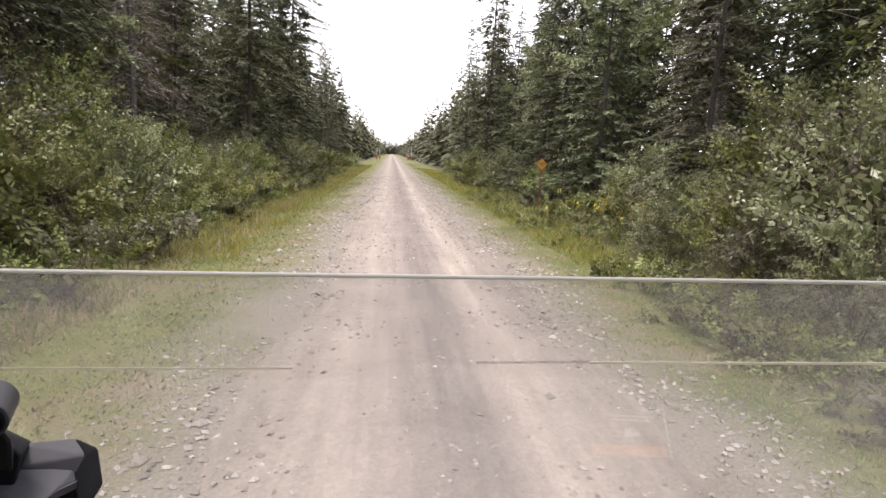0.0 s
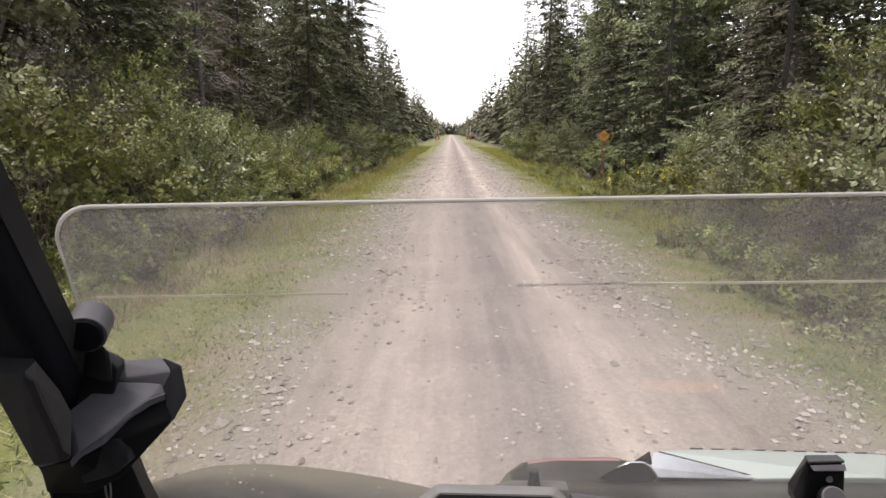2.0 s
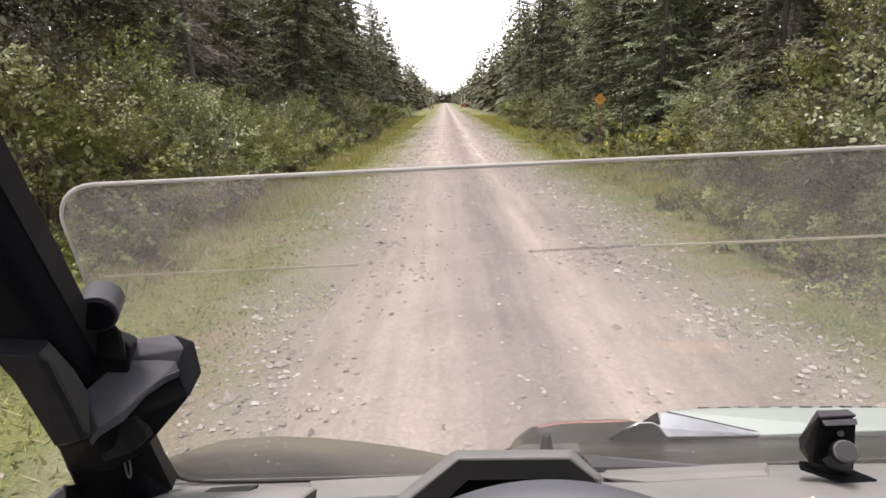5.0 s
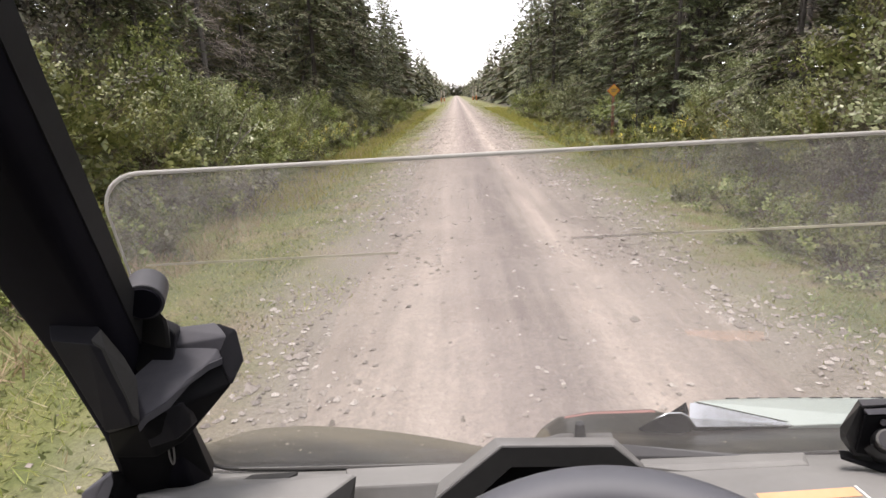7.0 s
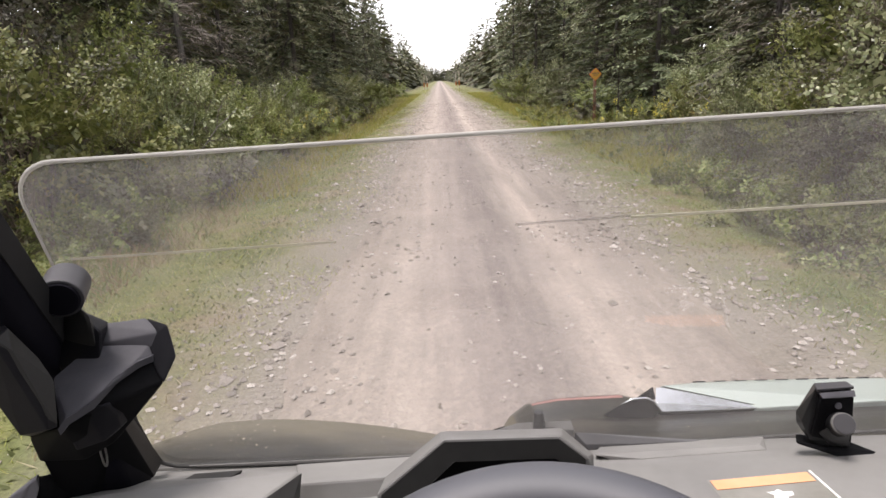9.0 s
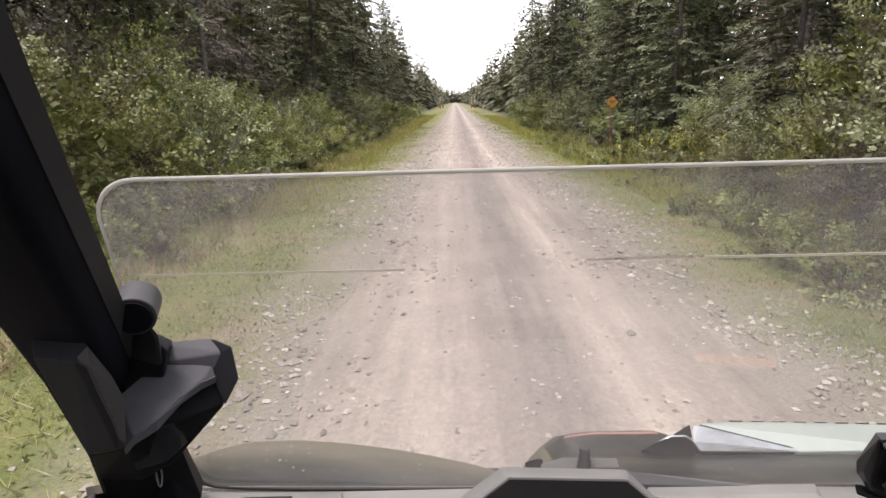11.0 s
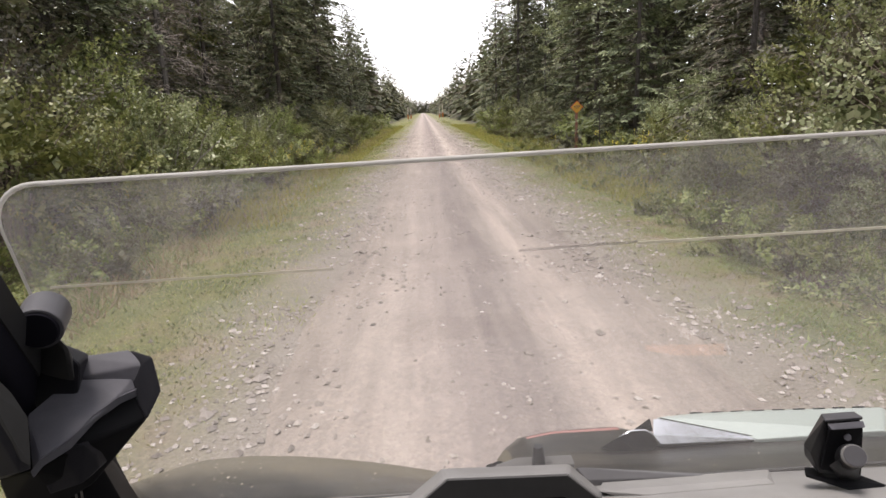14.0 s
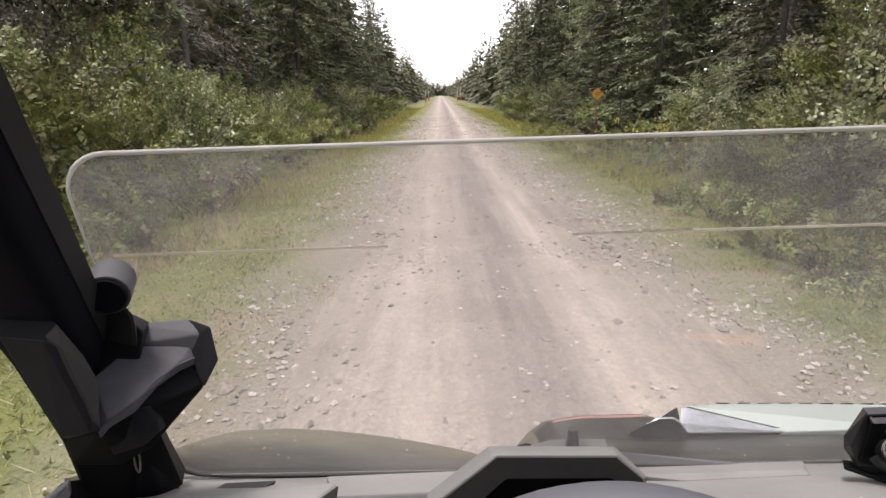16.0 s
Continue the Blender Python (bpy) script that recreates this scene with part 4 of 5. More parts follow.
def rod(bm, a, b, r1, r2, seg=20, cap=True):
    a, b = Vector(a), Vector(b)
    m = Matrix.Translation((a + b) / 2) @ (b - a).to_track_quat("Z", "Y").to_matrix().to_4x4()
    return bmesh.ops.create_cone(bm, cap_ends=cap, segments=seg, radius1=r1, radius2=r2, depth=(b - a).length, matrix=m)


def diamond_sign(x, y):
    ob = tagged(new("trail_sign"), "amber diamond trail sign with a red rim on a reddish post", "sign")
    ob.location = (x, y, ground_height(x, y))
    bm = bmesh.new()
    box(bm, -0.045, 0.045, -0.012, 0.06, -0.1, 1.62)
    part("post", beveled(bm, 0.006), SIGN_POST, ob, "reddish brown wooden post")
    bm = bmesh.new()
    box(bm, -0.16, 0.16, -0.018, -0.0125, -0.16, 0.16, pose(0, 0, 1.62, 0, 45, 0))
    plate = part("plate", beveled(bm, 0.002, 1), SIGN_RIM, ob, "red rim of the sign plate")
    bm = bmesh.new()
    box(bm, -0.142, 0.142, -0.0225, -0.0185, -0.142, 0.142, pose(0, 0, 1.62, 0, 45, 0))
    part("face", bm, SIGN_BACK, plate, "amber sign face")
    for x0, x1, z0, z1 in ((-0.11, -0.06, 1.635, 1.675), (-0.045, -0.02, 1.635, 1.68), (-0.005, 0.02, 1.635, 1.68), (0.035, 0.06, 1.635, 1.68), (0.07, 0.11, 1.635, 1.675), (-0.07, 0.07, 1.585, 1.605)):
        bm = bmesh.new()
        box(bm, x0, x1, -0.027, -0.023, z0, z1)
        part("lettering", bm, LABEL_BLACK, plate, "dark unreadable lettering")
    return ob


diamond_sign(5.5, 21.5)


def marker_post(x, y, h, mat, label):
    ob = tagged(new("marker_post"), label, "post", "marker posts at the crossing")
    ob.location = (x, y, 0)
    bm = bmesh.new()
    box(bm, -0.07, 0.07, -0.07, 0.07, -0.1, h)
    part("post", beveled(bm, 0.01), mat, ob)
    bm = bmesh.new()
    box(bm, -0.15, 0.15, -0.105, -0.075, h * 0.15, h * 0.45)
    part("board", beveled(bm, 0.006), BOARD, ob, "orange marker board")
    return ob


for x, y, h in [(-2.7, 112.0, 2.5), (3.7, 112.0, 2.8), (-2.3, 119.0, 2.2), (3.3, 119.0, 2.4)]:
    marker_post(x, y, h, WOOD, "pale square marker post with an orange board")

# ---- the vehicle ----
car = tagged(new("utility_vehicle"), "dark utility vehicle with half windshield, standing on the track", "vehicle")
car.location = (0, 0, 0)

# windshield sheet: raked plane, its upper edge tilts slightly, upper corner rounded
TOP_Y, BASE_Y, BASE_Z = 0.652, 0.905, 0.95


def top_z(x):
    return 1.5272 + 0.0202 * x


def sheet_point(x, v):
    """v: 0 at the foot, 1 at the upper edge."""
    return (x, BASE_Y + (TOP_Y - BASE_Y) * v, BASE_Z + (top_z(x) - BASE_Z) * v)


LEFT_X, RIGHT_X, CR = -0.450, 1.36, 0.06


def sheet_outline():
    hgt = top_z(0) - BASE_Z
    pts = [(LEFT_X - 0.055, 0.0), (LEFT_X, 1 - CR / hgt)]
    for k in range(1, 9):
        a = math.pi / 2 * k / 8
        pts.append((LEFT_X + CR * (1 - math.cos(a)), 1 - CR / hgt * (1 - math.sin(a))))
    for k in range(8, -1, -1):
        a = math.pi / 2 * k / 8
        pts.append((RIGHT_X - CR * (1 - math.cos(a)), 1 - CR / hgt * (1 - math.sin(a))))
    return pts + [(RIGHT_X + 0.01, 0.0)]


outline = sheet_outline()
bm = bmesh.new()
face = bm.faces.new([bm.verts.new(sheet_point(*p)) for p in outline])
bmesh.ops.recalc_face_normals(bm, faces=bm.faces)
windshield = part("windshield", bm, SHEET, car, "clear dusty half windshield sheet")
windshield.visible_shadow = False
# its bright rim, all round but the foot
rim = [Vector(sheet_point(*p)) for p in outline]
s2 = Soup()
s2.add(*tube([tuple(p) for p in rim], [0.0016, 0.0018, 0.0020, 0.0022, 0.0025] + [0.0028] * (len(rim) - 5), 6))
edge = new("sheet_edge", mesh_of("sheet_edge", s2.v, s2.f, SHEET_EDGE, smooth=True))
edge.parent = windshield
tagged(edge, "pale polished upper edge of the windshield")
# one crease: its bright, dull and dark stretches are painted as light catches it
for x0, x1, v, mat in ((-0.43, -0.10, 0.779, SEAM_DULL), (0.12, 0.26, 0.7995, SEAM_DARK), (0.2605, 1.34, 0.8005, SEAM)):
    bm = bmesh.new()
    quad = []
    for dv, lift in ((-0.0028, 0.0), (0.0028, 0.0), (0.0028, 0.0015), (-0.0028, 0.0015)):
        for x, dz in ((x0, 0.0), (x1, 0.004)):
            px, py, pz = sheet_point(x, v + dv + dz)
            quad.append(bm.verts.new((px, py - 0.001 - lift, pz)))
    for a, b, c, d in ((0, 1, 3, 2), (2, 3, 5, 4), (4, 5, 7, 6), (6, 7, 1, 0)):
        bm.faces.new((quad[a], quad[b], quad[c], quad[d]))
    bmesh.ops.recalc_face_normals(bm, faces=bm.faces)
    part("seam", bm, mat, windshield, "thin horizontal crease across the sheet")

# A-pillar: flat-sided tube, leaning back and inwards
AX = [Vector((-0.273, 0.160, 1.880)), Vector((-0.362, 0.378, 1.620)), Vector((-0.472, 0.655, 1.296)), Vector((-0.455, 0.685, 1.18)), Vector((-0.450, 0.71, 1.05))]
bm = bmesh.new()
rings = []
for i, p in enumerate(AX):
    d = (AX[min(i + 1, 4)] - AX[max(i - 1, 0)]).normalized()
    a = d.cross(Vector((0, 1, 0.2))).normalized()
    b = d.cross(a).normalized()
    w, dp, c = 0.048, 0.032, 0.014
    ring = []
    for sx, sy in ((1, -1), (1, 1), (-1, 1), (-1, -1)):
        for k in range(4):
            t = math.atan2(sy, sx) + (k - 1.5) / 3 * math.pi / 2
            ring.append(bm.verts.new(p + a * (sx * (w - c) + c * math.cos(t)) + b * (sy * (dp - c) + c * math.sin(t))))
    rings.append(ring)
for r0, r1 in zip(rings, rings[1:]):
    for k in range(16):
        bm.faces.new((r0[k], r0[(k + 1) % 16], r1[(k + 1) % 16], r1[k]))
bm.faces.new(rings[0]), bm.faces.new(rings[-1])
bmesh.ops.recalc_face_normals(bm, faces=bm.faces)
part("roof_pillar", bm, POWDER, car, "black roll cage pillar", smooth=True)

part("pillar_sleeve", hulled([(-0.402, 0.640, 1.355), (-0.372, 0.640, 1.322), (-0.380, 0.640, 1.286), (-0.425, 0.632, 1.274), (-0.435, 0.640, 1.340), (-0.42, 0.69, 1.33), (-0.40, 0.69, 1.27), (-0.385, 0.685, 1.315)], 0.004), CLAMP, car, "black sleeve round the foot of the pillar")
# strip in a paler tone paints light onto the pillar's right face
bm = bmesh.new()
strip = []
for p, q in ((0, 1), (1, 2)):
    d = (AX[q] - AX[p]).normalized()
    a = d.cross(Vector((0, 1, 0.2))).normalized()
    b = d.cross(a).normalized()
    for e in ((AX[p],) if p == 0 else (AX[p], AX[q])):
        strip.append([bm.verts.new(e + a * u + b * v) for u, v in ((0.0475, -0.003), (0.0495, -0.004), (0.0495, -0.027), (0.0475, -0.029))])
for r0, r1 in zip(strip, strip[1:]):
    for k in range(4):
        bm.faces.new((r0[k], r0[(k + 1) % 4], r1[(k + 1) % 4], r1[k]))
bm.faces.new(strip[0]), bm.faces.new(strip[-1])
bmesh.ops.recalc_face_normals(bm, faces=bm.faces)
part("pillar_seal", bm, PILLAR_LIT, car, "paler grey strip painting the lit side of the pillar")

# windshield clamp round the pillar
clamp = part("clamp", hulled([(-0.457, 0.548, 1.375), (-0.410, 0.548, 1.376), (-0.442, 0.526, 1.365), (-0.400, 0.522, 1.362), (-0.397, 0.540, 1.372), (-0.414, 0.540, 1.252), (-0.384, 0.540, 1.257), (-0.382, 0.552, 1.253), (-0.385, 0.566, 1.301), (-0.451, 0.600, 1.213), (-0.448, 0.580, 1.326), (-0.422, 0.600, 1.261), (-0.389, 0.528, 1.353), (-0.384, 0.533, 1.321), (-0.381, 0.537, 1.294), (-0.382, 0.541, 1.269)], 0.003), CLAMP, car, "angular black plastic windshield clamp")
# jaw and back take the lit copy, so their upper faces are painted paler
part("clamp_jaw", hulled([(-0.419, 0.612, 1.280), (-0.397, 0.635, 1.281), (-0.394, 0.652, 1.300), (-0.335, 0.672, 1.290), (-0.329, 0.664, 1.279), (-0.393, 0.568, 1.241), (-0.386, 0.573, 1.251), (-0.369, 0.594, 1.257), (-0.358, 0.624, 1.274), (-0.339, 0.646, 1.281), (-0.403, 0.600, 1.224), (-0.374, 0.660, 1.240)], 0.0025), CLAMP_LIT, clamp)
part("clamp_back", hulled([(-0.397, 0.655, 1.299), (-0.401, 0.672, 1.318), (-0.343, 0.688, 1.318), (-0.320, 0.676, 1.304), (-0.329, 0.670, 1.285), (-0.336, 0.674, 1.286), (-0.398, 0.670, 1.289), (-0.350, 0.700, 1.276), (-0.353, 0.710, 1.304), (-0.406, 0.690, 1.307)], 0.002), CLAMP_LIT, clamp)
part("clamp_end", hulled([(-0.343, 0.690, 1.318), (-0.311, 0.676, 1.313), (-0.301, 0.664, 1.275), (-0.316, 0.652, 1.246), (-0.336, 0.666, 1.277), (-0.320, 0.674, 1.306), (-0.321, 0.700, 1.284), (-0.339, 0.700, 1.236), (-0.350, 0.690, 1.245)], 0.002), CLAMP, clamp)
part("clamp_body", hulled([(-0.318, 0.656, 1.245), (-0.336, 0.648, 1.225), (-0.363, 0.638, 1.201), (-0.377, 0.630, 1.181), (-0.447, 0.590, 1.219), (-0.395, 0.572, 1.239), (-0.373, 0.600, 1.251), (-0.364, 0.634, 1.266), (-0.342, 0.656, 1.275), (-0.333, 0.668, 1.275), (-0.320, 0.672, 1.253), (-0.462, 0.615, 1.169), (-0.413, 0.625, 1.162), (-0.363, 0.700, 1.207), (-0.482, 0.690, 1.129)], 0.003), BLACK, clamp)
bm = bmesh.new()
rod(bm, (-0.386, 0.606, 1.376), (-0.398, 0.645, 1.385), 0.0235, 0.0235, 32)
knob = part("clamp_knob", beveled(bm, 0.004), KNOB, clamp, "round grey tightening knob")
part("knob_stem", hulled([(-0.425, 0.635, 1.392), (-0.388, 0.628, 1.368), (-0.374, 0.632, 1.345), (-0.378, 0.637, 1.303), (-0.42, 0.64, 1.30), (-0.43, 0.665, 1.38), (-0.39, 0.665, 1.31)], 0.006), COWL_DARK, knob)
# black disc paints the shade on the knob's near end
bm = bmesh.new()
rod(bm, (-0.3852, 0.6035, 1.3755), (-0.386, 0.6065, 1.376), 0.0185, 0.020, 32)
part("knob_face", bm, POWDER, knob, "knob face towards the driver, its shade painted dark")
part("pillar_foot", hulled([(-0.380, 0.655, 1.195), (-0.458, 0.61, 1.20), (-0.468, 0.64, 1.107), (-0.408, 0.720, 1.064), (-0.400, 0.735, 1.055), (-0.47, 0.66, 1.04), (-0.405, 0.70, 1.19), (-0.47, 0.70, 1.20), (-0.41, 0.76, 1.04),
                            (-0.49, 0.74, 1.04), (-0.452, 0.80, 1.11), (-0.462, 0.85, 1.03), (-0.462, 0.872, 0.985), (-0.50, 0.86, 0.985)], 0.004), BLACK, car, "black plastic foot of the pillar")
part("hinge_block", hulled([(-0.516, 0.605, 1.108), (-0.482, 0.62, 1.145), (-0.470, 0.605, 1.105), (-0.515, 0.61, 1.02), (-0.462, 0.61, 1.02), (-0.462, 0.65, 1.13), (-0.51, 0.66, 1.10), (-0.51, 0.66, 1.02), (-0.455, 0.655, 1.09), (-0.458, 0.655, 1.02)], 0.005), BLACK, car,
     "black hinge block under the pillar")
# paler piece over the hinge block paints the light on its upper facet
part("hinge_cap", hulled([(-0.460, 0.602, 1.157), (-0.473, 0.600, 1.144), (-0.503, 0.602, 1.129), (-0.510, 0.602, 1.109), (-0.498, 0.600, 1.105), (-0.471, 0.600, 1.116), (-0.459, 0.601, 1.142), (-0.47, 0.62, 1.15), (-0.50, 0.62, 1.12)], 0.003), CLAMP_LIT, car, "upper facet of the hinge block, light painted in grey")
# thin strip that paints light onto the plate's right edge
part("clamp_edge", hulled([(-0.3985, 0.5235, 1.3665), (-0.3885, 0.5275, 1.3535), (-0.3830, 0.5325, 1.3215), (-0.3800, 0.5365, 1.2945), (-0.3810, 0.5405, 1.2690), (-0.3960, 0.5390, 1.3720), (-0.3835, 0.565, 1.3010), (-0.3805, 0.551, 1.2560), (-0.390, 0.560, 1.33), (-0.388, 0.556, 1.27)], 0.0008), COWL_DARK, clamp, "right edge of the clamp plate, its light painted paler")
# black piece set proud to paint the hollow's shade
part("clamp_recess", hulled([(-0.3625, 0.6320, 1.263), (-0.3425, 0.6530, 1.2715), (-0.3330, 0.6640, 1.2710), (-0.3255, 0.6560, 1.2490), (-0.3380, 0.6455, 1.2270), (-0.3620, 0.6355, 1.2050), (-0.3700, 0.6180, 1.2300), (-0.352, 0.668, 1.25), (-0.355, 0.65, 1.22)], 0.001), POWDER, clamp, "black piece painting the shade of the hollow under the clamp arm")
lip_line = [(-0.3930, 0.567, 1.2420), (-0.3860, 0.572, 1.2505), (-0.3690, 0.593, 1.2565), (-0.3555, 0.622, 1.2715), (-0.3380, 0.645, 1.2800), (-0.3290, 0.662, 1.2790)]
bm = bmesh.new()
rows = [[bm.verts.new((x, y + dy, z + dz)) for x, y, z in lip_line] for dy, dz in ((-0.0015, 0.0), (0.0005, -0.0085), (0.0045, -0.0085), (0.0045, 0.0))]
for r0, r1 in zip(rows, rows[1:] + rows[:1]):
    for k in range(len(lip_line) - 1):
        bm.faces.new((r0[k], r0[k + 1], r1[k + 1], r1[k]))
for k in (0, -1):
    bm.faces.new([row[k] for row in rows])
bmesh.ops.recalc_face_normals(bm, faces=bm.faces)
part("clamp_lip", bm, CLAMP_LIT, clamp, "thick lower edge of the clamp arm")
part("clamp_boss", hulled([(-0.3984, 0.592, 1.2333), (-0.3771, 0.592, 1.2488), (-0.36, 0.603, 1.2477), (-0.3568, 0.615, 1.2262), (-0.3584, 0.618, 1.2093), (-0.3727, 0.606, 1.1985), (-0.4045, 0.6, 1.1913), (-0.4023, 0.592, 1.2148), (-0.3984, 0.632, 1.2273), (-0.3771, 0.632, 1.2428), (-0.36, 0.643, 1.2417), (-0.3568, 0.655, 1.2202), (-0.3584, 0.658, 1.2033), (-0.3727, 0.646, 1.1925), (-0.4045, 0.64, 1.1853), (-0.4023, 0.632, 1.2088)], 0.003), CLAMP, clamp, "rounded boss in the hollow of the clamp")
s4 = Soup()
loop_pts = [(-0.4075 + 0.0035 * math.cos(a) - 0.0015 * math.sin(a), 0.6500 + 0.002 * math.sin(a), 1.154 - 0.021 * math.sin(a)) for a in [2 * math.pi * k / 16 for k in range(17)]]
s4.add(*tube(loop_pts, [0.0013] * 17, 5))
tab = new("pull_tab", mesh_of("pull_tab", s4.v, s4.f, COWL_TOP, smooth=True))
tab.parent = clamp
tagged(tab, "small hanging grey pull loop")

# dashboard: a lofted shelf from door to door
prof = [(0.50, 0.85), (0.53, 0.965), (0.585, 1.012), (0.66, 1.027), (0.74, 1.022), (0.83, 0.985), (0.90, 0.952), (0.915, 0.93), (0.915, 0.80)]
bm = bmesh.new()
cols = []
for k in range(25):
    x = -0.56 + 1.86 * k / 24
    cols.append([bm.verts.new((x, y, z + 0.004 * math.sin(5 * x) + 0.021 * x * 0.5)) for y, z in prof])
for c0, c1 in zip(cols, cols[1:]):
    for i in range(len(prof) - 1):
        bm.faces.new((c0[i], c1[i], c1[i + 1], c0[i + 1]))
for c in (cols[0], cols[-1]):
    bm.faces.new(c)
bmesh.ops.recalc_face_normals(bm, faces=bm.faces)
dash = part("dashboard", bm, DASH, car, "grey grained plastic dashboard", smooth=True)
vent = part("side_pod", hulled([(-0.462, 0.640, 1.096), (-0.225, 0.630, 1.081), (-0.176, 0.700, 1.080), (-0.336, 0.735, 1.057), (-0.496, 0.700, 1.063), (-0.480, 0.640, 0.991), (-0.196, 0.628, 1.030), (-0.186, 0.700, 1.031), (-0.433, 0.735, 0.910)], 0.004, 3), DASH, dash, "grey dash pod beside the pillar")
# dark plates put the shade of the pod's driver-facing sides into colour
part("pod_face", hulled([(-0.460, 0.636, 1.093), (-0.225, 0.626, 1.080), (-0.199, 0.624, 1.033), (-0.478, 0.636, 0.995), (-0.462, 0.640, 1.090), (-0.226, 0.630, 1.076), (-0.200, 0.628, 1.030), (-0.480, 0.640, 0.991)], 0.0008), COWL_DARK, vent, "front face of the pod, its shade painted charcoal")
part("pod_face", hulled([(-0.176, 0.697, 1.078), (-0.221, 0.626, 1.083), (-0.191, 0.622, 1.035), (-0.183, 0.694, 1.035), (-0.180, 0.702, 1.071), (-0.227, 0.634, 1.073), (-0.197, 0.634, 1.021), (-0.188, 0.702, 1.027)], 0.0008), COWL_DARK, vent, "front face of the pod, its shade painted charcoal")
# slot and recess are raised dark pieces that paint in their shade
part("slot", hulled([(-0.342, 0.700, 1.0725), (-0.272, 0.693, 1.0795), (-0.262, 0.712, 1.076), (-0.335, 0.722, 1.066), (-0.337, 0.702, 1.055), (-0.272, 0.702, 1.056)], 0.001), COWL_DARK, vent, "slot in the pod, its shade painted dark")
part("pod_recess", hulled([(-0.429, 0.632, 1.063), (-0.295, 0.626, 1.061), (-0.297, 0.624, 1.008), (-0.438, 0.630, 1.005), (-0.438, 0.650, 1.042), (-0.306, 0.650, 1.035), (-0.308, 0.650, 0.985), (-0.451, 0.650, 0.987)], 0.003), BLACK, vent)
part("shelf_step", hulled([(-0.215, 0.800, 1.019), (0.030, 0.800, 1.027), (-0.189, 0.720, 1.044), (0.030, 0.720, 1.052), (-0.189, 0.712, 1.010), (0.030, 0.712, 1.015), (-0.216, 0.800, 0.938), (0.030, 0.800, 0.958)], 0.004), DASH, dash)

# instrument cowl: a flat-topped hood with sloping shoulders over a dark mouth
bm = bmesh.new()
front = [(-0.061, 0.600, 1.115), (0.021, 0.600, 1.186), (0.157, 0.600, 1.184), (0.192, 0.600, 1.153), (0.197, 0.600, 1.074), (0.176, 0.600, 1.074), (0.170, 0.600, 1.137), (0.152, 0.600, 1.153), (0.035, 0.600, 1.154), (-0.000, 0.600, 1.119), (-0.019, 0.600, 1.069), (-0.063, 0.600, 1.069)]
rear = [(-0.057, 0.655, 1.098), (0.018, 0.655, 1.162), (0.171, 0.655, 1.159), (0.212, 0.655, 1.118), (0.216, 0.655, 1.036), (0.176, 0.650, 1.074), (0.170, 0.650, 1.137), (0.152, 0.650, 1.153), (0.035, 0.650, 1.154), (0.000, 0.650, 1.119), (-0.019, 0.650, 1.069), (-0.063, 0.650, 1.069)]
fr = [bm.verts.new(p) for p in front]
bk = [bm.verts.new(p) for p in rear]
n = len(front)
for k in range(n):
    bm.faces.new((fr[k], fr[(k + 1) % n], bk[(k + 1) % n], bk[k]))
bm.faces.new(fr), bm.faces.new(bk[::-1])
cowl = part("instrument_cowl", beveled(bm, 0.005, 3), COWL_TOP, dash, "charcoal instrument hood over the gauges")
# dark ring paints shade onto the front of the instrument hood
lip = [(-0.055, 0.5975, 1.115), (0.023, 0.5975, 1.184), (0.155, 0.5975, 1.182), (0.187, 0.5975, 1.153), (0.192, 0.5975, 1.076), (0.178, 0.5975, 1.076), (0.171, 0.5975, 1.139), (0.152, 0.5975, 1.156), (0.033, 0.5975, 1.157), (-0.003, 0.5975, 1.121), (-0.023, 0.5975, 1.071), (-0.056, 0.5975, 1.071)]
bm = bmesh.new()
fr = [bm.verts.new(p) for p in lip]
bk = [bm.verts.new((x, y + 0.006, z)) for x, y, z in lip]
n = len(lip)
for k in range(n):
    bm.faces.new((fr[k], fr[(k + 1) % n], bk[(k + 1) % n], bk[k]))
bm.faces.new(fr), bm.faces.new(bk[::-1])
bmesh.ops.recalc_face_normals(bm, faces=bm.faces)
part("cowl_lip", bm, COWL_DARK, cowl, "front lip of the instrument hood, its shade painted dark")
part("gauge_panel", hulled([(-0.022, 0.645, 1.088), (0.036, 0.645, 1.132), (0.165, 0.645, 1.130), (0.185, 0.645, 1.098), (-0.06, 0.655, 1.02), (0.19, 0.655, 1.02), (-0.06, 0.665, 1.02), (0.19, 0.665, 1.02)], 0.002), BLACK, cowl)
part("dash_ledge", hulled([(0.285, 0.8831, 0.971), (0.572, 0.8989, 0.965), (0.251, 0.7996, 1.014), (0.522, 0.8215, 1.004), (0.323, 0.7894, 1.01), (0.528, 0.8118, 1.001), (0.285, 0.8831, 0.951), (0.572, 0.8989, 0.945), (0.323, 0.7894, 0.99), (0.528, 0.8118, 0.981)], 0.0015), DASH, dash, "raised ledge across the dash")
part("defrost_wedge", hulled([(0.238, 0.878, 1.004), (0.452, 0.888, 0.972), (0.462, 0.880, 0.971), (0.279, 0.868, 0.973), (0.255, 0.868, 0.985), (0.24, 0.89, 0.95), (0.45, 0.892, 0.94), (0.28, 0.87, 0.94)], 0.0015), WEDGE, dash, "dark wedge of trim under the windshield")
bm = bmesh.new()
s3 = Soup()
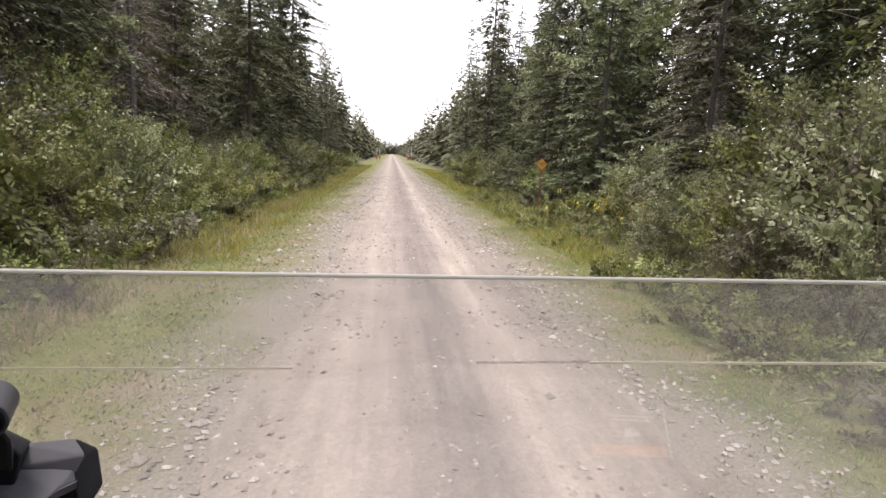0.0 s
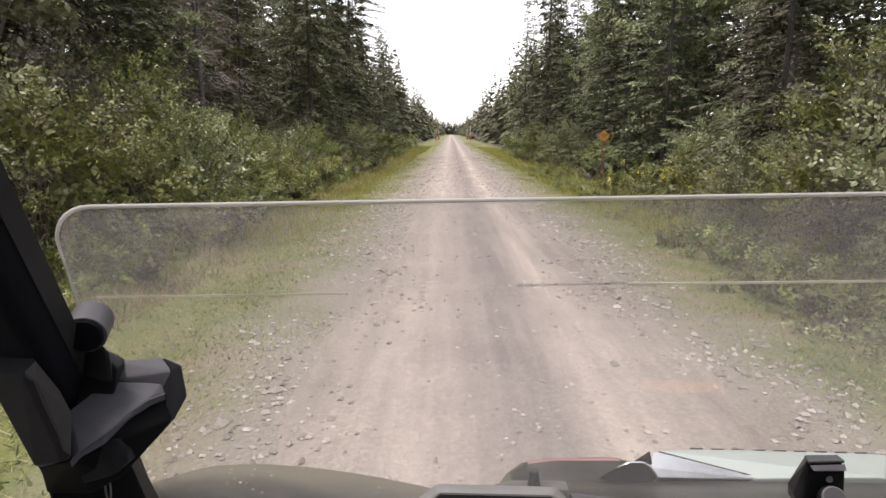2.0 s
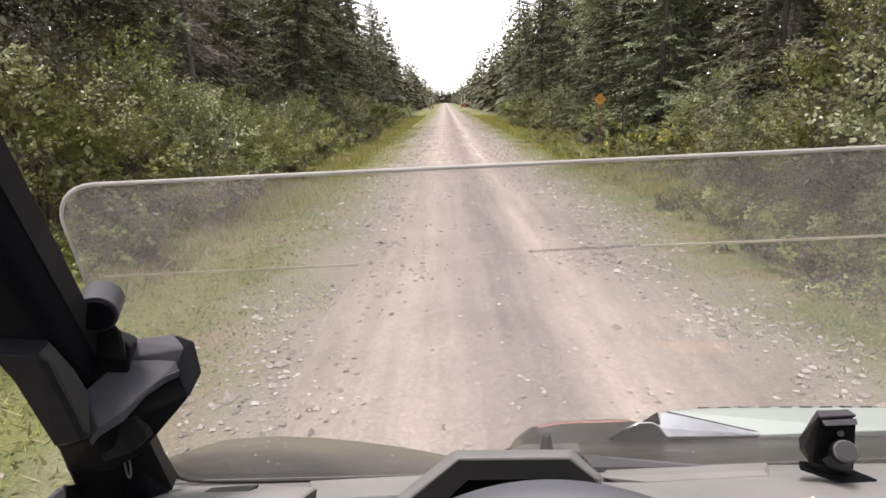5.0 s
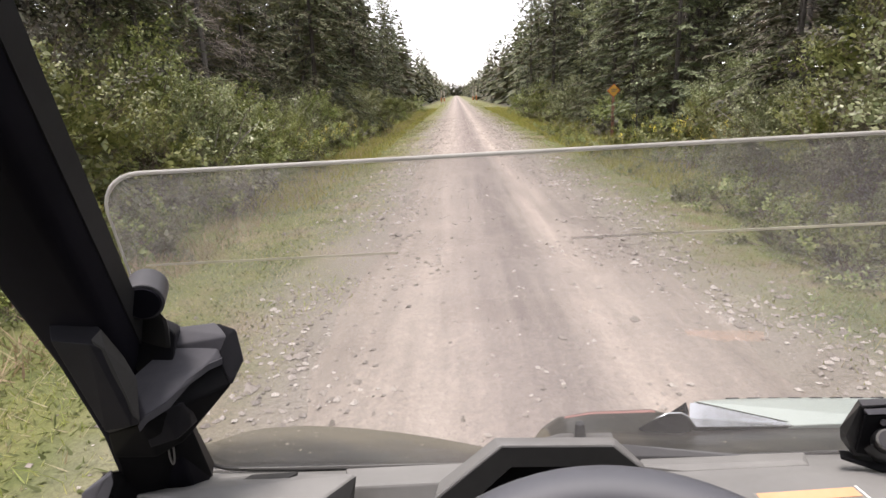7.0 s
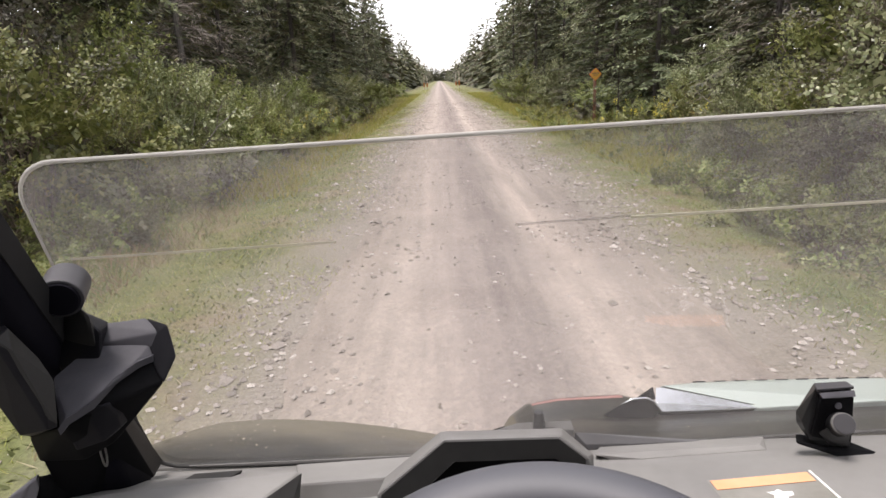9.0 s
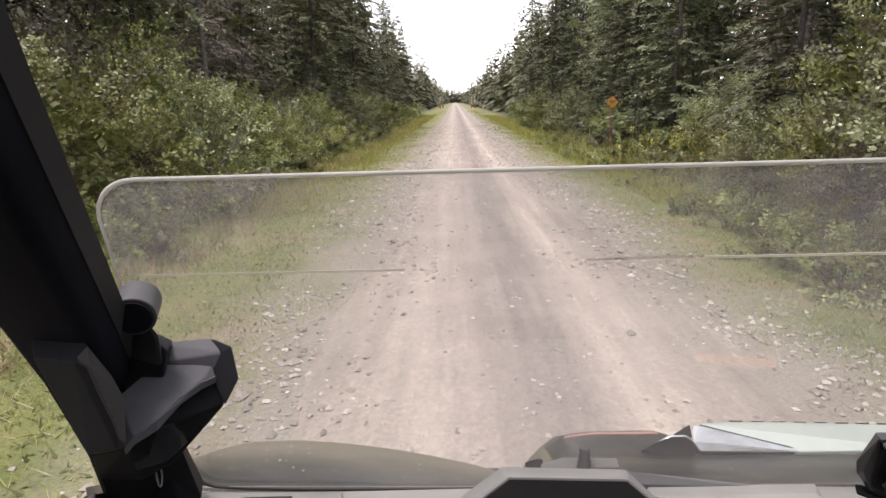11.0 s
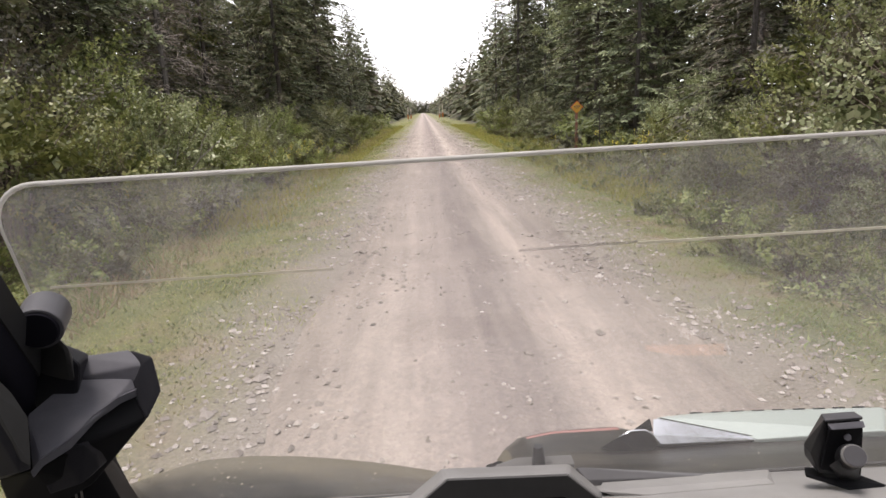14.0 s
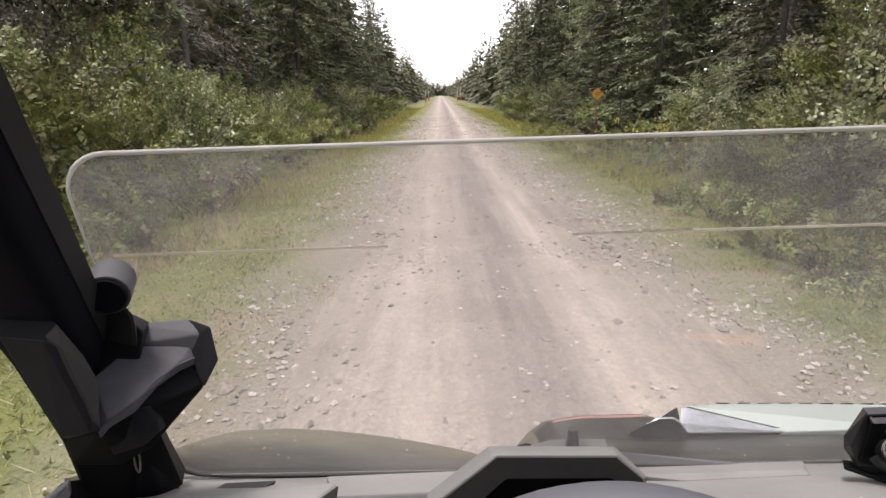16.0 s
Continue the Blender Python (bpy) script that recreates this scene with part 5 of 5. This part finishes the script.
s3.add(*tube([(-0.466, 0.82, 1.131), (-0.475, 0.842, 1.080), (-0.477, 0.862, 1.034), (-0.479, 0.880, 0.992), (-0.473, 0.890, 0.968), (-0.455, 0.896, 0.957), (-0.41, 0.899, 0.951), (-0.32, 0.900, 0.949), (-0.08, 0.902, 0.949), (0.4, 0.906, 0.956), (1.30, 0.906, 0.969)], [0.0035] * 11, 8))
gasket = new("windshield_gasket", mesh_of("windshield_gasket", s3.v, s3.f, COWL_DARK, smooth=True))
gasket.parent = dash
tagged(gasket, "dark rubber gasket at the foot of the windshield")
bm = bmesh.new()
rod(bm, (-0.43, 0.8945, 0.957), (0.22, 0.899, 0.957), 0.0012, 0.0012, 6)
part("gasket_lip", bm, COWL_TOP, dash, "pale lip along the gasket", smooth=True)

# warning label on the dash
LAB = pose(0.462, 0.664, 1.0345, -3, -1, 3)
bm = bmesh.new()
box(bm, -0.075, 0.075, -0.055, 0.045, 0, 0.0015, LAB)
label = part("warning_label", bm, LABEL_GLARE, dash, "black and orange warning label on the dash")
bm = bmesh.new()
box(bm, -0.072, 0.066, 0.022, 0.042, 0.0018, 0.0026, LAB)
part("orange_band", bm, ORANGE, label, "orange band of the label")
for x0, x1, y0, y1 in ((-0.030, 0.035, -0.0245, -0.021), (-0.030, 0.052, -0.032, -0.0285), (0.030, 0.062, -0.048, -0.040)):
    bm = bmesh.new()
    box(bm, x0, x1, y0, y1, 0.0018, 0.0026, LAB)
    part("printing", bm, WHITE, label, "white unreadable printing")
bm = bmesh.new()
star = [bm.verts.new(LAB @ Vector((0.004 + 0.019 * r * math.cos(a), 0.001 + 0.014 * r * math.sin(a), 0.0022))) for a, r in [(k * math.pi / 5.5 + 0.3, (1.0, 0.5, 0.85, 0.6)[k % 4]) for k in range(11)]]
bm.faces.new(star)
part("pictogram", bm, WHITE, label, "white spiky warning pictogram")
bm = bmesh.new()
box(bm, 0.070, 0.0735, -0.055, 0.045, 0.0018, 0.0026, LAB)
part("label_border", bm, WHITE, label, "thin white border line")

# steering wheel
WC = pose(0.100, 0.249, 1.177, 18, 0, 0)
bm = bmesh.new()
maj, mnr = 0.192, 0.031
ringv = []
for i in range(72):
    a = 2 * math.pi * i / 72
    ringv.append([bm.verts.new(WC @ Vector(((maj + mnr * math.cos(b)) * math.cos(a), (maj + mnr * math.cos(b)) * math.sin(a), mnr * math.sin(b)))) for b in [2 * math.pi * k / 16 for k in range(16)]])
for i in range(72):
    for k in range(16):
        bm.faces.new((ringv[i][k], ringv[(i + 1) % 72][k], ringv[(i + 1) % 72][(k + 1) % 16], ringv[i][(k + 1) % 16]))
bmesh.ops.recalc_face_normals(bm, faces=bm.faces)
steer = part("steering_wheel", bm, WHEEL, car, "dark grey rubber steering wheel", smooth=True)
bm = bmesh.new()
bmesh.ops.create_cone(bm, cap_ends=True, segments=32, radius1=0.06, radius2=0.05, depth=0.035, matrix=WC @ pose(0, 0, -0.02))
part("hub", beveled(bm, 0.004), BLACK, steer)
for a in (0, 180, 270):
    bm = bmesh.new()
    box(bm, 0.04, 0.19, -0.016, 0.016, -0.022, -0.008, WC @ pose(0, 0, 0, 0, 0, a))
    part("spoke", beveled(bm, 0.004), BLACK, steer)

# hood and what is set on it
bm = bmesh.new()
hx = sorted(set(np.round(np.linspace(-0.70, 1.32, 60), 3)) | set(np.round(np.linspace(0.05, 0.32, 28), 3)))
hy = np.linspace(0.92, 1.62, 36)
CREST = ((-0.70, 0.76), (-0.66, 0.788), (-0.60, 0.824), (-0.55, 0.841), (-0.50, 0.852), (-0.40, 0.857), (-0.30, 0.851), (-0.20, 0.838), (-0.10, 0.820), (0.0, 0.797), (0.08, 0.772), (0.14, 0.748), (0.17, 0.765), (0.20, 0.798), (0.25, 0.820),
         (0.33, 0.822), (0.40, 0.815), (0.50, 0.811), (1.32, 0.811))
NOSE = ((-0.70, 0.60), (0.14, 0.62), (0.155, 0.66), (0.17, 0.705), (0.19, 0.738), (0.23, 0.771), (0.30, 0.784), (0.46, 0.788), (0.50, 0.775), (0.54, 0.742), (1.32, 0.735))


def along_hood(table, x):
    return float(np.interp(x, [p[0] for p in table], [p[1] for p in table]))


def hood_z(x, y):
    """A long dark mound on the driver's side, a valley, and a raised slab under the pale panel."""
    crest, nose = along_hood(CREST, x), along_hood(NOSE, x)
    if x < 0.14:
        nose = crest - 0.17
    k = np.interp(y, (0.92, 1.00, 1.10, 1.20, 1.28, 1.36, 1.44, 1.62), (0, 1, 2, 3, 4, 5, 6, 7))
    rise = 0.010 * max(0.0, 1 - abs(x + 0.35) / 0.4)
    rows = (0.935, 0.935 + (crest - 0.935) * 0.26 + rise, 0.935 + (crest - 0.935) * 0.60 + rise, crest, crest + (nose - crest) * 0.42, nose, nose - 0.05, nose - 0.20)
    i = min(6, int(k))
    return rows[i] + (rows[i + 1] - rows[i]) * (k - i)


hv = [[bm.verts.new((x, y, hood_z(x, y))) for x in hx] for y in hy]
for r0, r1 in zip(hv, hv[1:]):
    for k in range(len(hx) - 1):
        bm.faces.new((r0[k], r0[k + 1], r1[k + 1], r1[k]))
loop = hv[0] + [r[-1] for r in hv[1:]] + hv[-1][-2::-1] + [r[0] for r in hv[-2:0:-1]]
low = [bm.verts.new((v.co.x, v.co.y, 0.50)) for v in loop]
for k in range(len(loop)):
    bm.faces.new((loop[k], loop[(k + 1) % len(loop)], low[(k + 1) % len(loop)], low[k]))
bm.faces.new(low)
bmesh.ops.recalc_face_normals(bm, faces=bm.faces)
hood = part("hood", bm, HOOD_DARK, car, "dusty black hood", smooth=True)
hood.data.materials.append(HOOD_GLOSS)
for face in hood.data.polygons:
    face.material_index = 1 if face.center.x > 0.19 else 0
panel = part("hood_panel", hulled([(0.554, 1.335, 0.822), (0.666, 1.380, 0.801), (0.853, 1.400, 0.790), (1.187, 1.410, 0.774), (0.764, 1.245, 0.803), (1.062, 1.245, 0.809), (0.75, 1.26, 0.72), (1.25, 1.26, 0.70), (1.25, 1.42, 0.70), (0.62, 1.40, 0.70)], 0.004), HOOD_WHITE, hood, "pale painted hood panel")
for k in range(9):
    q = k / 9
    a, c = Vector((0.66, 1.378, 0.8035)).lerp(Vector((1.16, 1.408, 0.7775)), q), Vector((0.66, 1.378, 0.8035)).lerp(Vector((1.16, 1.408, 0.7775)), q + 0.065)
    bm = bmesh.new()
    rod(bm, a, c, 0.0022, 0.0022, 8)
    part("seam_dash", bm, BLACK, panel, "short dark slot along the panel")
part("chrome_trim", hulled([(0.530, 1.290, 0.8425), (0.544, 1.290, 0.8435), (0.788, 1.250, 0.7975), (0.526, 1.230, 0.8125), (0.512, 1.240, 0.832), (0.53, 1.26, 0.76), (0.76, 1.28, 0.75), (0.60, 1.33, 0.76)], 0.0012), CHROME, hood, "polished chrome wedge trim")
part("lamp_bezel", hulled([(0.385, 1.222, 0.818), (0.423, 1.225, 0.840), (0.455, 1.232, 0.849), (0.488, 1.235, 0.848), (0.503, 1.232, 0.840), (0.518, 1.225, 0.818), (0.504, 1.215, 0.811), (0.464, 1.205, 0.808), (0.444, 1.205, 0.804), (0.417, 1.21, 0.809),
                           (0.42, 1.28, 0.76), (0.52, 1.28, 0.76)], 0.002), BLACK, hood, "faceted black bezel beside the trim")
part("bezel_facet", hulled([(0.488, 1.300, 0.813), (0.510, 1.305, 0.823), (0.530, 1.310, 0.835), (0.536, 1.300, 0.806), (0.518, 1.296, 0.801), (0.52, 1.33, 0.78)], 0.0015), BLACK, hood, "dark upper facet of the bezel")
part("chrome_corner", hulled([(0.446, 1.200, 0.806), (0.462, 1.203, 0.812), (0.474, 1.205, 0.804), (0.455, 1.200, 0.797), (0.46, 1.215, 0.79)], 0.001), CHROME, hood)
s5 = Soup()
s5.add(*tube([(0.425, 1.2215, 0.8425), (0.456, 1.2285, 0.8515), (0.488, 1.2315, 0.8505), (0.504, 1.2285, 0.842), (0.519, 1.2215, 0.8185)], [0.0018, 0.0026, 0.0030, 0.0030, 0.0022], 8))
edge_bead = new("bezel_bead", mesh_of("bezel_bead", s5.v, s5.f, CHROME, smooth=True))
edge_bead.parent = hood
tagged(edge_bead, "thin chrome bead round the bezel")
part("rubber_bump", hulled([(0.119, 1.20, 0.803), (0.150, 1.20, 0.813), (0.162, 1.205, 0.806), (0.158, 1.21, 0.76), (0.122, 1.21, 0.74)], 0.002), BLACK, hood, "small black rubber bump in the hood valley")
bm = bmesh.new()
line = []
for i in range(31):
    x = 0.235 + 0.23 * i / 30
    line.append([bm.verts.new((x, y, hood_z(x, y) + dz)) for y, dz in ((1.335, 0.0005), (1.337, 0.003), (1.347, 0.003), (1.349, 0.0005))])
for r0, r1 in zip(line, line[1:]):
    for k in range(3):
        bm.faces.new((r0[k], r1[k], r1[k + 1], r0[k + 1]))
part("red_stripe", bm, RED, hood, "thin red accent line on the hood")
part("cowl_ledge", hulled([(0.112, 0.932, 0.980), (0.150, 0.935, 0.990), (0.245, 0.935, 0.990), (0.250, 0.930, 0.974), (0.112, 0.930, 0.970), (0.112, 0.945, 0.94), (0.25, 0.945, 0.94)], 0.002), COWL_TOP, hood, "grey plastic ledge at the foot of the glass")
bm = bmesh.new()
rod(bm, (0.1865, 0.925, 0.972), (0.185, 0.925, 1.016), 0.0128, 0.0085, 20)
stud = part("stud", beveled(bm, 0.0012), MOUNT, hood, "small black stud by the windshield")
part("stud_tab", hulled([(0.192, 0.922, 0.985), (0.215, 0.925, 0.984), (0.215, 0.930, 0.980), (0.192, 0.930, 0.978)], 0.001), BLACK, stud)
rsd = np.random.RandomState(3)
mud = Soup()
for k in range(150):
    x, y = rsd.normal(-0.36, 0.08) if k < 70 else rsd.uniform(-0.55, 0.95), 0.95 + 0.42 * rsd.rand() ** 1.3
    r = 0.0010 + 0.0022 * rsd.rand() ** 3
    mud.add(pv * (r, r * rsd.uniform(0.6, 1.3), r * 0.5) + (x, y, hood_z(x, y) + r * 0.2), pf)
specks = new("mud_specks", mesh_of("mud_specks", mud.v, mud.f, MUD))
specks.parent = hood
tagged(specks, "dried pale mud specks on the hood", kind="stuff")
bm = bmesh.new()
rod(bm, (0.546, 1.291, 0.8445), (0.785, 1.252, 0.7990), 0.0014, 0.0014, 6)
part("panel_gap", bm, BLACK, hood, "dark joint between trim and panel")
# body below, out of the driver's sight, with the wheels that carry it
part("lower_body", hulled([(-0.55, 0.30, 0.30), (1.28, 0.30, 0.30), (-0.55, 1.55, 0.34), (1.28, 1.55, 0.34), (-0.55, 0.35, 0.80), (1.28, 0.35, 0.80), (-0.55, 1.5, 0.54), (1.28, 1.5, 0.54)], 0.02), BLACK, car)
for x, wy in ((-0.50, 1.15), (1.25, 1.15), (-0.50, -1.35), (1.25, -1.35)):
    bm = bmesh.new()
    rod(bm, (x - 0.12, wy, 0.325), (x + 0.12, wy, 0.325), 0.32, 0.32, 40)
    w = part("wheel", beveled(bm, 0.03, 3), RUBBER, car)
    bm = bmesh.new()
    rod(bm, (x - 0.125, wy, 0.325), (x + 0.125, wy, 0.325), 0.16, 0.16, 32)
    part("rim", beveled(bm, 0.008), STEEL, w)

# unseen cab roof and back wall, added above and behind the driver to block light
cab = hulled([(-0.36, 0.10, 1.88), (1.16, 0.10, 1.90), (-0.40, -1.15, 1.92), (1.20, -1.15, 1.94), (-0.36, 0.10, 1.91), (1.16, 0.10, 1.93), (-0.40, -1.15, 1.95), (1.20, -1.15, 1.97)], 0.008)
part("roof", cab, BLACK, car, "unseen black cab roof, added to block sky light")
bm = bmesh.new()
box(bm, -0.5, 1.25, -1.16, -1.12, 0.5, 1.91)
part("back_wall", beveled(bm, 0.01), BLACK, car, "unseen black cab back wall, added to block light")

# unseen side panels and half doors, added to cut light from the sides
for x in (-0.50, 1.25):
    bm = bmesh.new()
    box(bm, x - 0.02, x + 0.02, -1.115, -0.22, 0.62, 1.88)
    part("side_panel", beveled(bm, 0.01), BLACK, car, "unseen black cab side panel, added to block light")
    bm = bmesh.new()
    box(bm, x - 0.025, x + 0.025, -0.215, 0.52, 0.36, 0.86)
    part("half_door", beveled(bm, 0.015), BLACK, car, "unseen low black half door, added to block light")


def cage_tube(a, b2):
    bm = bmesh.new()
    rod(bm, a, b2, 0.03, 0.03, 16)
    return part("cage_tube", bm, POWDER, car, "black roll cage tube", smooth=True)


cage_tube((1.12, 0.12, 1.91), (1.27, 0.72, 1.0))
cage_tube((-0.40, -1.14, 1.93), (-0.45, -1.14, 0.6))
cage_tube((1.20, -1.14, 1.95), (1.22, -1.14, 0.6))
part("tub", hulled([(-0.5, 0.55, 0.28), (1.25, 0.55, 0.28), (-0.5, -1.9, 0.32), (1.25, -1.9, 0.32), (-0.5, 0.55, 0.40), (1.25, 0.55, 0.40), (-0.5, -1.9, 0.62), (1.25, -1.9, 0.62), (-0.5, -1.1, 0.62), (1.25, -1.1, 0.62)], 0.02), BLACK, car)

# device mount on the dash
mount = tagged(new("device_mount"), "black ball mount with knurled knob on the dash", "mount")
part("base", hulled([(0.548, 0.775, 1.040), (0.562, 0.800, 1.036), (0.640, 0.80, 1.022), (0.672, 0.772, 1.017), (0.648, 0.762, 1.013), (0.612, 0.762, 1.017), (0.552, 0.777, 1.034), (0.655, 0.775, 1.010)], 0.0015), BLACK, mount)
part("plate", hulled([(0.580, 0.800, 1.123), (0.566, 0.774, 1.128), (0.552, 0.774, 1.075), (0.554, 0.794, 1.079), (0.557, 0.794, 1.060), (0.568, 0.774, 1.042), (0.575, 0.794, 1.036), (0.594, 0.774, 1.040), (0.600, 0.800, 1.10)], 0.0015), MOUNT, mount, "slanted black side plate of the mount")
part("block", hulled([(0.571, 0.768, 1.113), (0.578, 0.778, 1.121), (0.621, 0.778, 1.123), (0.620, 0.768, 1.115), (0.617, 0.768, 1.085), (0.596, 0.768, 1.045), (0.566, 0.770, 1.050), (0.630, 0.772, 1.036), (0.568, 0.770, 1.085), (0.630, 0.800, 1.112), (0.640, 0.800, 1.03), (0.578, 0.800, 1.10)], 0.003), BLACK, mount)
part("top_plate", hulled([(0.580, 0.801, 1.122), (0.629, 0.801, 1.123), (0.567, 0.772, 1.128), (0.621, 0.772, 1.130), (0.580, 0.801, 1.117), (0.629, 0.801, 1.117), (0.568, 0.773, 1.123), (0.621, 0.773, 1.125)], 0.0012), KNOB, mount, "grey top of the mount")
part("top_lip", hulled([(0.5685, 0.770, 1.1235), (0.6205, 0.770, 1.1255), (0.572, 0.764, 1.117), (0.620, 0.764, 1.118), (0.574, 0.775, 1.113), (0.619, 0.775, 1.114)], 0.001), CLAMP_LIT, mount)
part("neck", hulled([(0.578, 0.756, 1.075), (0.570, 0.762, 1.062), (0.585, 0.756, 1.052), (0.604, 0.760, 1.056), (0.630, 0.772, 1.064), (0.632, 0.775, 1.024), (0.60, 0.775, 1.03)], 0.003), MOUNT, mount, "black ball socket neck")
bm = bmesh.new()
rod(bm, (0.5935, 0.745, 1.0865), (0.607, 0.780, 1.062), 0.0165, 0.0185, 28)
kn = part("knob", beveled(bm, 0.002, 1), MOUNT, mount, "knurled black knob")
bm = bmesh.new()
rod(bm, (0.5925, 0.7425, 1.0885), (0.594, 0.7465, 1.0855), 0.0152, 0.0160, 28)
part("knob_ring", bm, COWL_TOP, kn, "pale knob ring")
bm = bmesh.new()
rod(bm, (0.592, 0.7410, 1.0895), (0.5935, 0.745, 1.0865), 0.0138, 0.0142, 28)
part("knob_face", bm, KNOB, kn, "dark knob face")
bm = bmesh.new()
rod(bm, (0.597, 0.765, 1.103), (0.599, 0.770, 1.102), 0.0045, 0.005, 16)
part("screw", bm, CLAMP_LIT, mount, "small round screw head")
